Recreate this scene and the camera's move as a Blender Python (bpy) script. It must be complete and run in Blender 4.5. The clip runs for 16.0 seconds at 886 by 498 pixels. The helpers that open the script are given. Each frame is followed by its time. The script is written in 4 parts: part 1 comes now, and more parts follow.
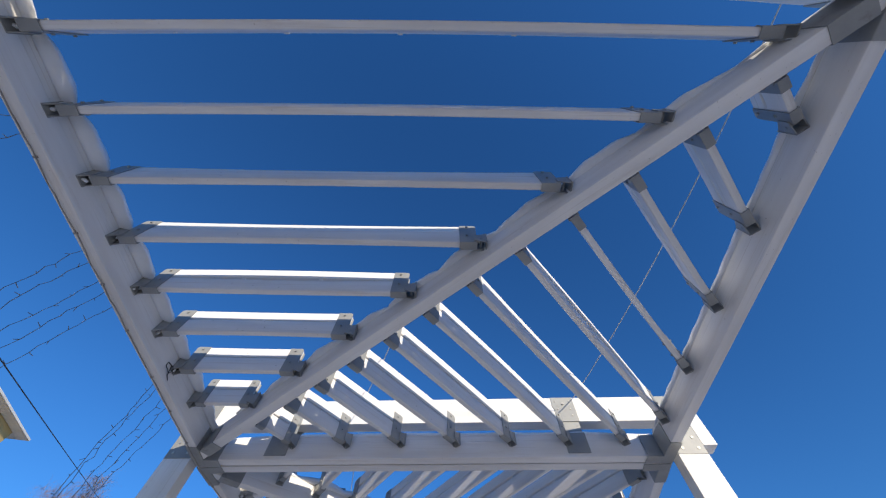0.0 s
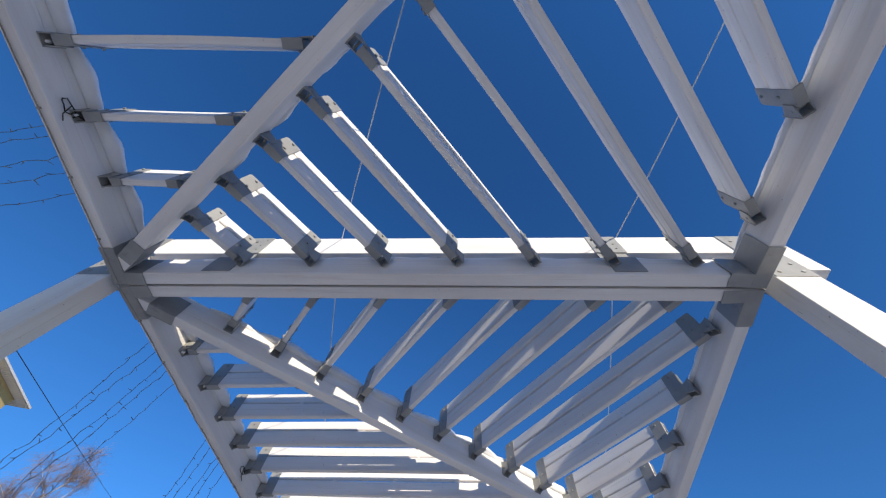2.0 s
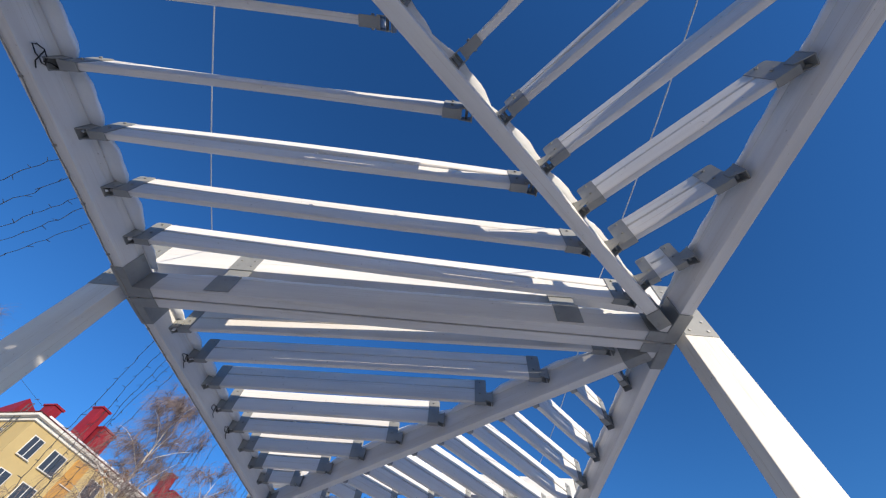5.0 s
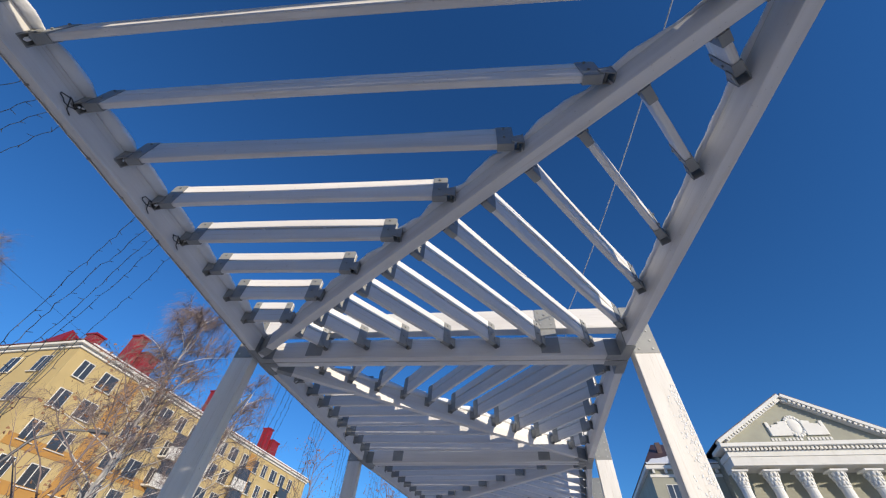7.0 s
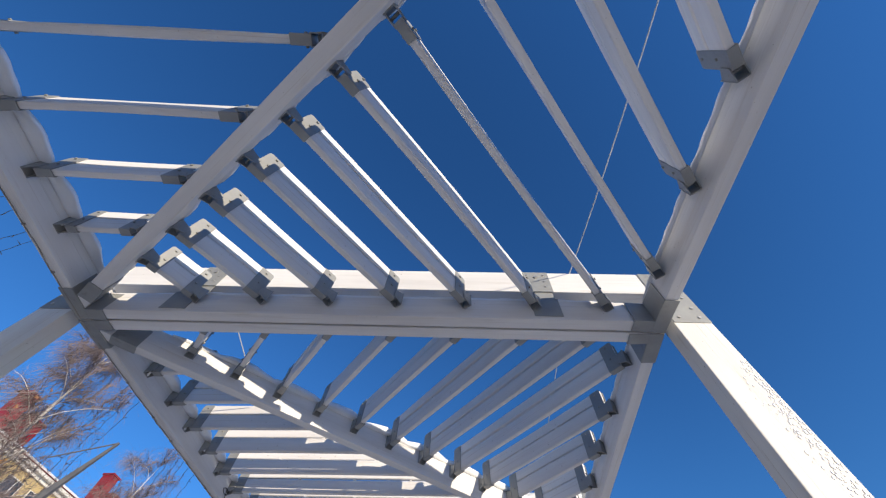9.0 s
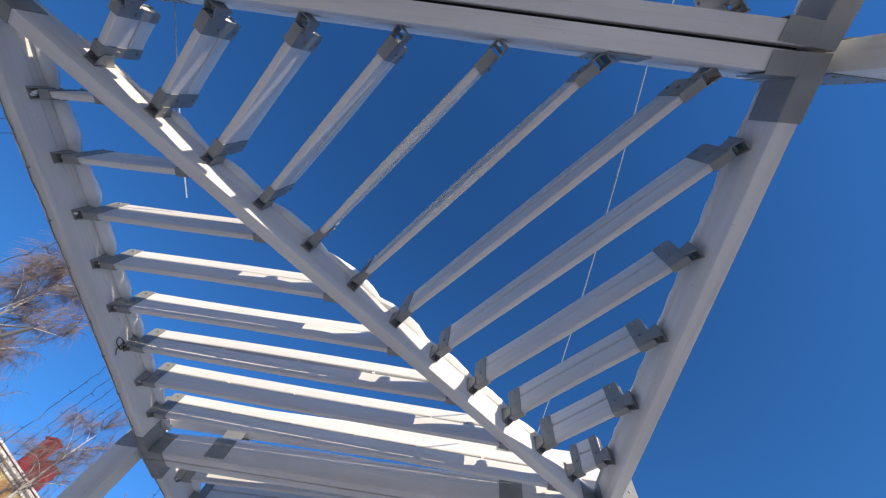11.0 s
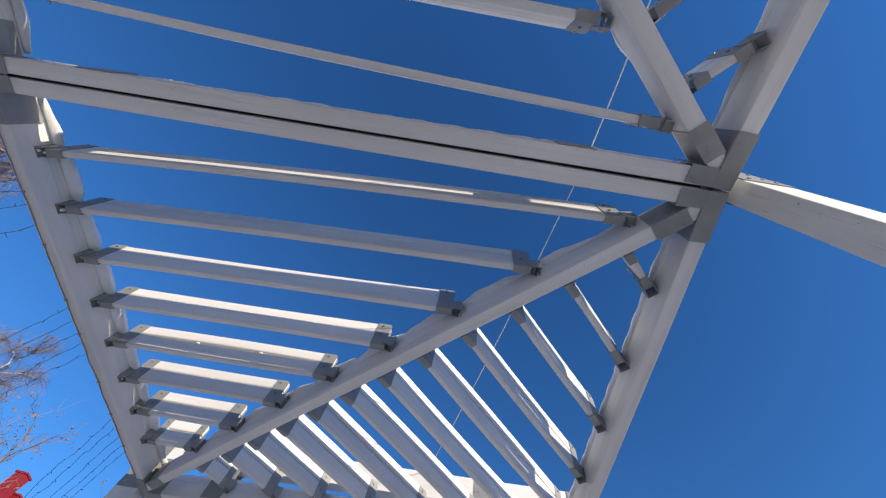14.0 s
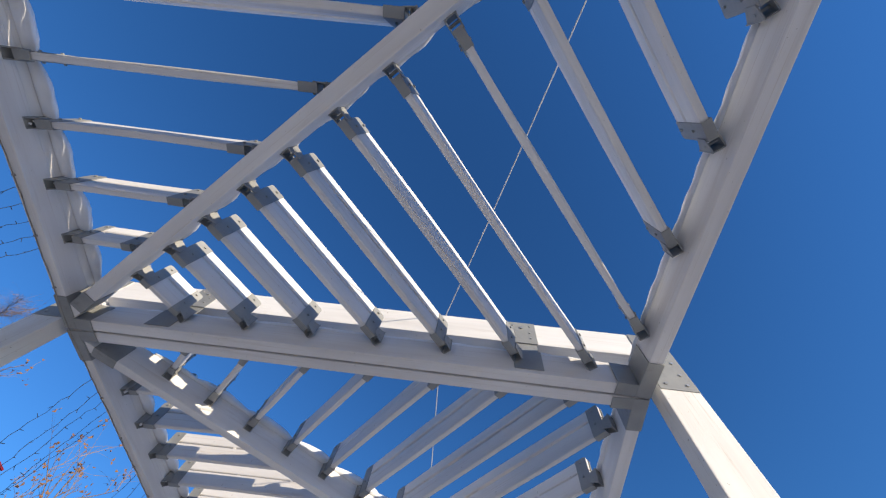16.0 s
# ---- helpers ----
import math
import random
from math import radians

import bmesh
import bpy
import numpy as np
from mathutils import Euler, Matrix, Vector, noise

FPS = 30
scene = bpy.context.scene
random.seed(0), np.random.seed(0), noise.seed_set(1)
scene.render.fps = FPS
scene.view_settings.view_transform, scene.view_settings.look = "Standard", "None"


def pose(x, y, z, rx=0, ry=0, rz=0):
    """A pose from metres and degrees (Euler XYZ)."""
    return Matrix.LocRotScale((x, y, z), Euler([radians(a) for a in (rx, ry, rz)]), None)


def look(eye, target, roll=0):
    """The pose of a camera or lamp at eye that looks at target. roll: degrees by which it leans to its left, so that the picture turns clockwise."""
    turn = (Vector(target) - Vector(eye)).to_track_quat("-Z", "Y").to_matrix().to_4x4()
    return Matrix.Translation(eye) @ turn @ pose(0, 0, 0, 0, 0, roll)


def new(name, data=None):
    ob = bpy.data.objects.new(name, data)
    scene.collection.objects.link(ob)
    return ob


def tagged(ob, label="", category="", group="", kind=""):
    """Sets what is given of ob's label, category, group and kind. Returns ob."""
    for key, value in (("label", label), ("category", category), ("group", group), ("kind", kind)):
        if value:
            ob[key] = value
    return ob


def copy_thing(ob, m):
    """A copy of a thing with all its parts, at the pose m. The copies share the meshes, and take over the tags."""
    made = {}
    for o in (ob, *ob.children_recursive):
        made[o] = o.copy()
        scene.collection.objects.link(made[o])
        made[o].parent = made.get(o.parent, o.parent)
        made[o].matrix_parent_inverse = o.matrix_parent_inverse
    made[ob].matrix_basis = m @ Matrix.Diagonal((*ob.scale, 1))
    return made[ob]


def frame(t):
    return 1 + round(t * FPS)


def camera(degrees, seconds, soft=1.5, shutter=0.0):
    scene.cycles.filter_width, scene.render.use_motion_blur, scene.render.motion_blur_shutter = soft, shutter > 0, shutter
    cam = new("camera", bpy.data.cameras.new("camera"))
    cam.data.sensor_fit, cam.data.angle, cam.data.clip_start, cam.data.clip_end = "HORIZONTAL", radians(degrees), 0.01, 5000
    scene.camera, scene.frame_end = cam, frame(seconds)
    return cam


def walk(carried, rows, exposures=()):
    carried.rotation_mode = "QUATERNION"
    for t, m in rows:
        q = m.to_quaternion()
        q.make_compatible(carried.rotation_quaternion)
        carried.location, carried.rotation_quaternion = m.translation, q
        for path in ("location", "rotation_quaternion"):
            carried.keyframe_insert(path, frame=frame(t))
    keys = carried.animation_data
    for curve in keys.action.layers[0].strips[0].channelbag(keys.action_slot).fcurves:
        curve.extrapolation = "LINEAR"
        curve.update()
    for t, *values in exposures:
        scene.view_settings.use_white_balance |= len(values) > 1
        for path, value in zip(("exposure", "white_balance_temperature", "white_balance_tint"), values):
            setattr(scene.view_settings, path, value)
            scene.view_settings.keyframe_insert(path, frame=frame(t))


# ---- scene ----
# Light roof of white timber over a walk that bends to the right: camera first
FOV = 103.78
cam = camera(FOV, 16.0, soft=1.2)

# seconds, x, y, z, yaw, pitch, roll (degrees)
PATH = [
    (0.0, -0.225, 0.912, 1.743, 1.34, 62.44, 2.14),
    (0.5, -0.182, 1.389, 1.711, 0.37, 62.79, 1.85),
    (1.0, -0.136, 1.900, 1.703, 0.76, 63.41, 4.42),
    (1.5, -0.088, 2.356, 1.698, 2.83, 63.77, 7.09),
    (2.0, -0.103, 2.841, 1.680, 6.28, 63.84, 8.22),
    (2.5, -0.138, 3.284, 1.677, 7.04, 64.42, 8.88),
    (3.0, -0.102, 3.766, 1.668, 5.16, 65.43, 8.15),
    (3.5, -0.026, 4.202, 1.674, 4.70, 66.88, 12.32),
    (4.0, 0.044, 4.710, 1.616, 0.78, 64.41, 11.76),
    (4.5, 0.127, 5.235, 1.651, -2.02, 61.32, 8.72),
    (5.0, 0.148, 5.782, 1.648, -5.55, 57.97, 7.52),
    (5.2, 0.160, 5.969, 1.633, -7.26, 56.36, 6.27),
    (7.3, 0.619, 7.970, 1.588, -3.95, 46.73, 4.99),
    (7.5, 0.656, 8.172, 1.620, -4.66, 47.53, 5.35),
    (8.0, 0.811, 8.621, 1.659, -7.28, 54.08, 4.51),
    (8.2, 0.860, 8.788, 1.688, -7.94, 55.81, 3.75),
    (10.3, 1.373, 10.741, 1.757, -11.41, 64.20, 11.62),
    (10.5, 1.450, 10.946, 1.775, -9.61, 64.23, 13.60),
    (11.0, 1.619, 11.465, 1.743, -6.06, 65.50, 18.20),
    (11.5, 1.789, 11.946, 1.729, -3.81, 66.12, 21.70),
    (12.0, 1.958, 12.496, 1.713, -2.49, 65.77, 23.97),
    (12.5, 2.074, 12.954, 1.708, -3.66, 65.78, 24.01),
    (13.0, 2.266, 13.400, 1.707, -7.02, 65.69, 21.06),
    (13.5, 2.420, 13.840, 1.684, -10.09, 65.98, 18.89),
    (14.0, 2.626, 14.283, 1.690, -13.17, 66.41, 17.31),
    (14.5, 2.818, 14.738, 1.675, -13.89, 66.11, 17.04),
    (15.0, 3.021, 15.251, 1.677, -15.29, 65.09, 16.92),
    (15.5, 3.217, 15.715, 1.703, -15.25, 65.76, 16.40),
    (16.0, 3.428, 16.246, 1.699, -14.57, 67.47, 16.74),
]


def carried_pose(x, y, z, yaw, pitch, roll):
    a, b = radians(yaw), radians(pitch)
    ahead = Vector((-math.sin(a) * math.cos(b), math.cos(a) * math.cos(b), math.sin(b)))
    return look((x, y, z), Vector((x, y, z)) + ahead, roll)


walk(cam, [(t, carried_pose(*row)) for t, *row in PATH], [(0.0, 0.43, 6200, 10), (2.5, 0.48, 6250, 10), (4.0, 0.47, 6200, 10), (5.2, 0.33, 6250, 10), (7.4, 0.18, 6300, 10), (8.2, 0.29, 6350, 10), (10.4, 0.49, 6350, 10), (16.0, 0.51, 6500, 10)])

# ---- light: low winter sun behind and to the right, clear deep blue sky ----
SUN_AZ, SUN_EL = 27.7, 11.2      # degrees from straight behind towards the right; height
to_sun = Vector((math.sin(radians(SUN_AZ)) * math.cos(radians(SUN_EL)), -math.cos(radians(SUN_AZ)) * math.cos(radians(SUN_EL)), math.sin(radians(SUN_EL))))
world = bpy.data.worlds.new("clear_winter_sky")
scene.world = world
world.use_nodes = True
wt = world.node_tree
sky = wt.nodes.new("ShaderNodeTexSky")
sky.sky_type, sky.sun_disc = "NISHITA", False
sky.sun_elevation, sky.sun_rotation = radians(SUN_EL), math.atan2(to_sun.x, to_sun.y)
sky.altitude, sky.air_density, sky.dust_density, sky.ozone_density = 200, 1.0, 0.0, 6.0
wt.nodes["Background"].inputs["Strength"].default_value = 0.148
deep = wt.nodes.new("ShaderNodeHueSaturation")
deep.inputs["Saturation"].default_value = 1.05
deep.inputs["Hue"].default_value = 0.503
wt.links.new(sky.outputs[0], deep.inputs["Color"])
wt.links.new(deep.outputs[0], wt.nodes["Background"].inputs["Color"])
sun_data = bpy.data.lights.new("sun", "SUN")
sun_data.energy, sun_data.angle, sun_data.color = 4.35, radians(0.53), (1.0, 0.85, 0.645)
sun = new("sun", sun_data)
sun.matrix_world = look((0, 0, 30), Vector((0, 0, 30)) - to_sun)


# ---- materials ----
def material(name, base, rough=0.6, metal=0.0):
    m = bpy.data.materials.new(name)
    m.use_nodes = True
    bsdf = m.node_tree.nodes["Principled BSDF"]
    bsdf.inputs["Base Color"].default_value = (*base, 1)
    bsdf.inputs["Roughness"].default_value = rough
    bsdf.inputs["Metallic"].default_value = metal
    return m, m.node_tree, bsdf


def mixed(tree, fac, a, b):
    n = tree.nodes.new("ShaderNodeMix")
    n.data_type = "RGBA"
    for value, socket in ((fac, n.inputs[0]), (a, n.inputs[6]), (b, n.inputs[7])):
        if hasattr(value, "is_output"):
            tree.links.new(value, socket)
        else:
            socket.default_value = (*value, 1) if isinstance(value, tuple) else value
    return n.outputs[2]


def ramp(tree, fac, lo, hi):
    n = tree.nodes.new("ShaderNodeMapRange")
    tree.links.new(fac, n.inputs[0])
    n.inputs[1].default_value, n.inputs[2].default_value = lo, hi
    return n.outputs[0]


def coords(tree, scale=(1, 1, 1), space="Object"):
    c, m = tree.nodes.new("ShaderNodeTexCoord"), tree.nodes.new("ShaderNodeMapping")
    tree.links.new(c.outputs[space], m.inputs[0])
    m.inputs["Scale"].default_value = scale
    return m.outputs[0]


def noise_of(tree, vec, scale, detail=4.0, rough=0.55):
    n = tree.nodes.new("ShaderNodeTexNoise")
    tree.links.new(vec, n.inputs["Vector"])
    n.inputs["Scale"].default_value, n.inputs["Detail"].default_value, n.inputs["Roughness"].default_value = scale, detail, rough
    return n.outputs[0]


def bumped(tree, bsdf, height, strength, distance=0.01):
    n = tree.nodes.new("ShaderNodeBump")
    n.inputs["Strength"].default_value, n.inputs["Distance"].default_value = strength, distance
    tree.links.new(height, n.inputs["Height"])
    tree.links.new(n.outputs[0], bsdf.inputs["Normal"])


def varied(name, base, other, rough=0.6, metal=0.0, scale=3.0, fine=40.0, bump=0.2, stretch=(1, 1, 1), dirt=None, lo=0.35, hi=0.7, distance=0.004, dirt_lo=0.58, dirt_hi=0.75, streaks=None):
    """Two tones in slow clouds, fine grain as relief, and worn or stained patches."""
    m, tree, bsdf = material(name, base, rough, metal)
    vec = coords(tree, stretch)
    slow = ramp(tree, noise_of(tree, vec, scale), lo, hi)
    col = mixed(tree, slow, base, other)
    grain = noise_of(tree, vec, fine, 6.0, 0.65)
    if dirt:
        spots = ramp(tree, noise_of(tree, coords(tree, tuple(0.6 * s for s in stretch)), scale * 2.7, 8.0, 0.7), dirt_lo, dirt_hi)
        col = mixed(tree, spots, col, dirt)
    if streaks:                              # thin rubbed lines along the grain, and small specks
        lines = ramp(tree, noise_of(tree, coords(tree, tuple(s * s * 0.8 for s in stretch)), 13.0, 4.0, 0.6), 0.60, 0.70)
        col = mixed(tree, lines, col, streaks)
        specks = ramp(tree, noise_of(tree, coords(tree, (1, 1, 1)), 46.0, 2.0, 0.5), 0.71, 0.76)
        col = mixed(tree, specks, col, tuple(0.7 * c for c in streaks))
    info = tree.nodes.new("ShaderNodeObjectInfo")
    hue = tree.nodes.new("ShaderNodeHueSaturation")
    value = tree.nodes.new("ShaderNodeMapRange")
    tree.links.new(info.outputs["Random"], value.inputs[0])
    value.inputs[3].default_value, value.inputs[4].default_value = 0.94, 1.04
    tree.links.new(value.outputs[0], hue.inputs["Value"])
    tree.links.new(col, hue.inputs["Color"])
    tree.links.new(hue.outputs[0], bsdf.inputs["Base Color"])
    rr = tree.nodes.new("ShaderNodeMapRange")
    tree.links.new(grain, rr.inputs[0])
    rr.inputs[3].default_value, rr.inputs[4].default_value = max(0.05, rough - 0.12), min(1.0, rough + 0.12)
    tree.links.new(rr.outputs[0], bsdf.inputs["Roughness"])
    bumped(tree, bsdf, grain, bump, distance)
    return m


WHITE_X = varied("white_painted_timber", (0.78, 0.765, 0.74), (0.655, 0.635, 0.61), 0.55, scale=2.4, fine=55, bump=0.13, stretch=(0.30, 3.0, 3.0), dirt=(0.56, 0.52, 0.47), dirt_lo=0.58, dirt_hi=0.80, streaks=(0.62, 0.58, 0.53))
WHITE_Z = varied("white_painted_post", (0.78, 0.765, 0.735), (0.68, 0.66, 0.63), 0.55, scale=2.4, fine=55, bump=0.35, stretch=(3.0, 3.0, 0.30), dirt=(0.54, 0.49, 0.43), dirt_lo=0.58, dirt_hi=0.76, streaks=(0.54, 0.49, 0.43))
STEEL = varied("grey_painted_steel", (0.31, 0.315, 0.30), (0.25, 0.255, 0.25), 0.5, 0.15, scale=6, fine=90, bump=0.1, dirt=(0.20, 0.19, 0.18))
BOLT = varied("zinc_bolt", (0.55, 0.54, 0.50), (0.40, 0.36, 0.30), 0.4, 0.7, scale=20, fine=120, bump=0.1)
SNOW = varied("old_snow", (0.86, 0.88, 0.90), (0.80, 0.82, 0.85), 0.75, scale=6, fine=30, bump=0.5, distance=0.01)
WIRE = varied("dark_green_cable", (0.11, 0.12, 0.13), (0.17, 0.18, 0.19), 0.6, scale=20, fine=60, bump=0.05)
CABLE = varied("pale_plastic_cable", (0.62, 0.62, 0.62), (0.5, 0.5, 0.52), 0.5, scale=9, fine=60, bump=0.05)
PAVING = varied("pale_paving_with_snow", (0.46, 0.44, 0.41), (0.38, 0.365, 0.345), 0.8, scale=0.35, fine=14, bump=0.4, dirt=(0.82, 0.82, 0.82), dirt_lo=0.46, dirt_hi=0.58)
YELLOW = varied("yellow_plaster", (0.56, 0.43, 0.20), (0.49, 0.38, 0.18), 0.85, scale=0.5, fine=20, bump=0.3, dirt=(0.44, 0.33, 0.16))
OCHRE = varied("ochre_plaster", (0.50, 0.27, 0.07), (0.42, 0.23, 0.07), 0.85, scale=0.8, fine=20, bump=0.3)
RED_TIN = varied("dark_red_sheet_metal", (0.33, 0.02, 0.03), (0.24, 0.02, 0.025), 0.45, 0.2, scale=1.5, fine=30, bump=0.15)
OFFWHITE = varied("white_plaster", (0.76, 0.75, 0.71), (0.68, 0.67, 0.63), 0.8, scale=0.8, fine=15, bump=0.3, dirt=(0.58, 0.57, 0.53))
SAGE = varied("grey_green_plaster", (0.345, 0.345, 0.28), (0.295, 0.295, 0.245), 0.85, scale=0.6, fine=15, bump=0.3)
DARK_TIN = varied("dark_brown_roof_tin", (0.08, 0.05, 0.05), (0.12, 0.08, 0.075), 0.5, 0.2, scale=1.2, fine=20, bump=0.2)
GLASS, _t, _b = material("dark_window_glass", (0.05, 0.06, 0.075), 0.06)
_b.inputs["Specular IOR Level"].default_value = 0.8
BARK = varied("birch_bark", (0.62, 0.60, 0.57), (0.50, 0.47, 0.44), 0.8, scale=3, fine=20, bump=0.5, stretch=(1, 1, 3), dirt=(0.06, 0.05, 0.05))
TWIG = varied("brown_twigs", (0.15, 0.117, 0.113), (0.23, 0.18, 0.17), 0.8, scale=4, fine=20, bump=0.2)
DRY_LEAF = varied("dry_brown_leaves", (0.22, 0.11, 0.06), (0.30, 0.17, 0.09), 0.8, scale=6, fine=20, bump=0.1)
# cable sheath, and the black put in for shade in the joints
RUBBER_AND_SHADE = varied("black_rubber_and_joint_shade", (0.02, 0.02, 0.02), (0.03, 0.03, 0.03), 0.8, scale=5, fine=40, bump=0.1)
CLIP = varied("weathered_wire", (0.30, 0.28, 0.26), (0.20, 0.18, 0.165), 0.7, scale=12, fine=50, bump=0.1)
LAMP_GREY = varied("dark_grey_post_paint", (0.10, 0.10, 0.11), (0.15, 0.15, 0.15), 0.5, 0.2, scale=4, fine=40, bump=0.1)


# ---- mesh helpers ----
def empty(name, x=0.0, y=0.0, z=0.0):
    ob = new(name)
    ob.empty_display_size = 0.2
    ob.matrix_basis = pose(x, y, z)
    return ob


def part(name, bm, mat, parent=None, label=""):
    me = bpy.data.meshes.new(name)
    bm.to_mesh(me)
    bm.free()
    me.materials.append(mat)
    ob = new(name, me)
    if parent:
        ob.parent = parent
    return tagged(ob, label) if label else ob


def again(ob, m, parent=None):
    """The same mesh once more, as an object of its own with its parts."""
    c = copy_thing(ob, m)
    if parent:
        c.parent = parent
    return c


def box(bm, x0, x1, y0, y1, z0, z1, m=None, bevel=0.0):
    made = bmesh.ops.create_cube(bm, size=1.0)
    vs = made["verts"]
    for v in vs:
        v.co = Vector(((x0 + x1) / 2 + v.co.x * (x1 - x0), (y0 + y1) / 2 + v.co.y * (y1 - y0), (z0 + z1) / 2 + v.co.z * (z1 - z0)))
    if bevel:
        es = list({e for v in vs for e in v.link_edges})
        out = bmesh.ops.bevel(bm, geom=es, offset=bevel, segments=2, affect="EDGES", profile=0.6)
        vs = list({v for f in out["faces"] for v in f.verts} | {v for v in vs if v.is_valid})
    if m is not None:
        bmesh.ops.transform(bm, matrix=m, verts=vs)
    return vs


def rod(bm, a, b, r0, r1=None, n=6):
    a, b = Vector(a), Vector(b)
    d = b - a
    turn = d.to_track_quat("Z", "Y").to_matrix().to_4x4()
    bmesh.ops.create_cone(bm, cap_ends=True, segments=n, radius1=r0, radius2=r0 if r1 is None else r1, depth=d.length,
                          matrix=Matrix.Translation((a + b) / 2) @ turn)


def one_box(name, dims, mat, parent, label="", bevel=0.0, m=None):
    bm = bmesh.new()
    box(bm, *dims, m=m, bevel=bevel)
    return part(name, bm, mat, parent, label)


# ---- ground ----
bm = bmesh.new()
bmesh.ops.create_grid(bm, x_segments=40, y_segments=40, size=1500)
ground = tagged(part("ground", bm, PAVING), "pale paved square with patches of old snow", "ground", kind="structure")

# ---- the roof in numbers: each bay is a trapezium, longer on the left, and turns six degrees from the one before ----
X_L, X_R = -2.393, 1.677          # inner faces of the two side beams
X_C = (X_L + X_R) / 2
N0, BAY, TURN = 0.390, 3.6736, 6.00      # first joint, length along the middle, degrees between bays
SKEW = math.tan(radians(TURN / 2))
Z_B, BEAM_H, BEAM_W = 3.605, 0.21, 0.088
GAP = 0.009
PITCH, FIRST = 0.3882, 0.3571          # between louvers; the first from the joint
LOUVER_Z, LOUVER_H, LOUVER_T = 3.715, 0.245, 0.042
GROOVE = 0.138
ROW_X, ROW_STEP, ROW_TURN = -1.5610, 0.5237, 0.8464      # slanting rows, where they meet the joint
ROW_DIR = Vector((math.cos(ROW_TURN), math.sin(ROW_TURN), 0.0))
DIAG_X, DIAG_RUN = 1.9343, 1.1942
DIAG_SLOPE = 1 / DIAG_RUN


def diagonal_y(x):
    return (DIAG_X - x) / DIAG_RUN


def near_y(x):
    """The joint line at a bay's start, in the bay's own plan."""
    return (x - X_C) * SKEW


def far_y(x):
    return BAY - (x - X_C) * SKEW


def bay_pose(k):
    """Where bay k stands: x across as in the first bay, y along its middle line from its joint."""
    m = pose(X_C, N0, 0)
    for _ in range(abs(k)):
        if k > 0:
            m = m @ pose(0, BAY, 0) @ pose(0, 0, 0, 0, 0, -TURN)
        else:
            m = m @ pose(0, 0, 0, 0, 0, TURN) @ pose(0, -BAY, 0)
    return m @ pose(-X_C, 0, 0)


def joint_pose(k):
    """The line across the walk between bay k - 1 and bay k."""
    return bay_pose(k) @ pose(X_C, 0, 0) @ pose(0, 0, 0, 0, 0, TURN / 2) @ pose(-X_C, 0, 0)


def beam_mesh(length, w=BEAM_W, h=BEAM_H, bevel=0.006):
    bm = bmesh.new()
    # two boards on edge with a shallow joint between
    box(bm, 0, length, -w / 2, w / 2, 0, h * 0.70, bevel=bevel)
    box(bm, 0, length, -w / 2 + 0.004, w / 2 - 0.004, h * 0.695, h, bevel=bevel)
    return bm


def along(a, b):
    """The pose of a thing built along x from a to b."""
    a, b = Vector(a), Vector(b)
    d = b - a
    return Matrix.Translation(a) @ Matrix.Rotation(math.atan2(d.y, d.x), 4, "Z"), d.length


def bracket_mesh(strap=0.098):
    """Strap round a louver's end and a forked cleat towards the beam; the louver runs along +x from 0."""
    bm = bmesh.new()
    t, h = LOUVER_T / 2, LOUVER_H
    s = 0.005
    back = -0.071
    for side in (-1, 1):
        y0, y1 = sorted((side * (t + 0.001), side * (t + s + 0.001)))
        outline = [(-0.012, -s), (strap, -s), (strap, h - 0.004), (0.006, h - 0.004), (-0.004, h - 0.008), (-0.010, h - 0.015), (-0.012, h - 0.024)]
        sides = [[bm.verts.new((x, y, z)) for x, z in outline] for y in (y0, y1)]
        bm.faces.new(sides[0]), bm.faces.new(sides[1][::-1])
        for i in range(7):
            bm.faces.new((sides[0][i], sides[1][i], sides[1][(i + 1) % 7], sides[0][(i + 1) % 7]))
        # ear of the fork
        vs = box(bm, back, 0.004, *sorted((side * (t + 0.007), side * (t + 0.013))), -0.014, 0.10)
        for v in vs:
            if v.co.x > -0.04:
                v.co.z = 0.078 if v.co.z > 0.04 else 0.012
    box(bm, -0.012, strap, -t - s, t + s, -s - 0.004, -s)
    box(bm, back - 0.004, back + 0.002, -0.037, 0.037, -0.018, 0.106)
    bmesh.ops.recalc_face_normals(bm, faces=bm.faces)
    bracket_bolts(bm, strap / 2)
    return bm


def bracket_bolts(bm, mid):
    for x, z in ((mid, LOUVER_H - 0.035), (mid, 0.09), (-0.04, 0.035)):
        rod(bm, (x, -LOUVER_T / 2 - 0.016, z), (x, LOUVER_T / 2 + 0.016, z), 0.009, n=6)


def bowed_board(bm, n, t, z0, z1, bow, lean):
    """A louver board that has warped a little: it bows sideways and leans along its length."""
    c = 0.006
    section = [(-t, z0 + c), (-t + c, z0), (t - c, z0), (t, z0 + c), (t, z1 - c), (t - c, z1), (-t + c, z1), (-t, z1 - c)]
    steps = 10
    rings = []
    for i in range(steps + 1):
        u = i / steps
        shift = bow * math.sin(math.pi * u)
        rings.append([bm.verts.new((n * u, y + shift + lean * (z - (z0 + z1) / 2) * math.sin(math.pi * u), z)) for y, z in section])
    for one, two in zip(rings, rings[1:]):
        for j in range(8):
            k = (j + 1) % 8
            bm.faces.new((one[j], two[j], two[k], one[k]))
    bm.faces.new(rings[0]), bm.faces.new(rings[-1][::-1])


warp = random.Random(31)


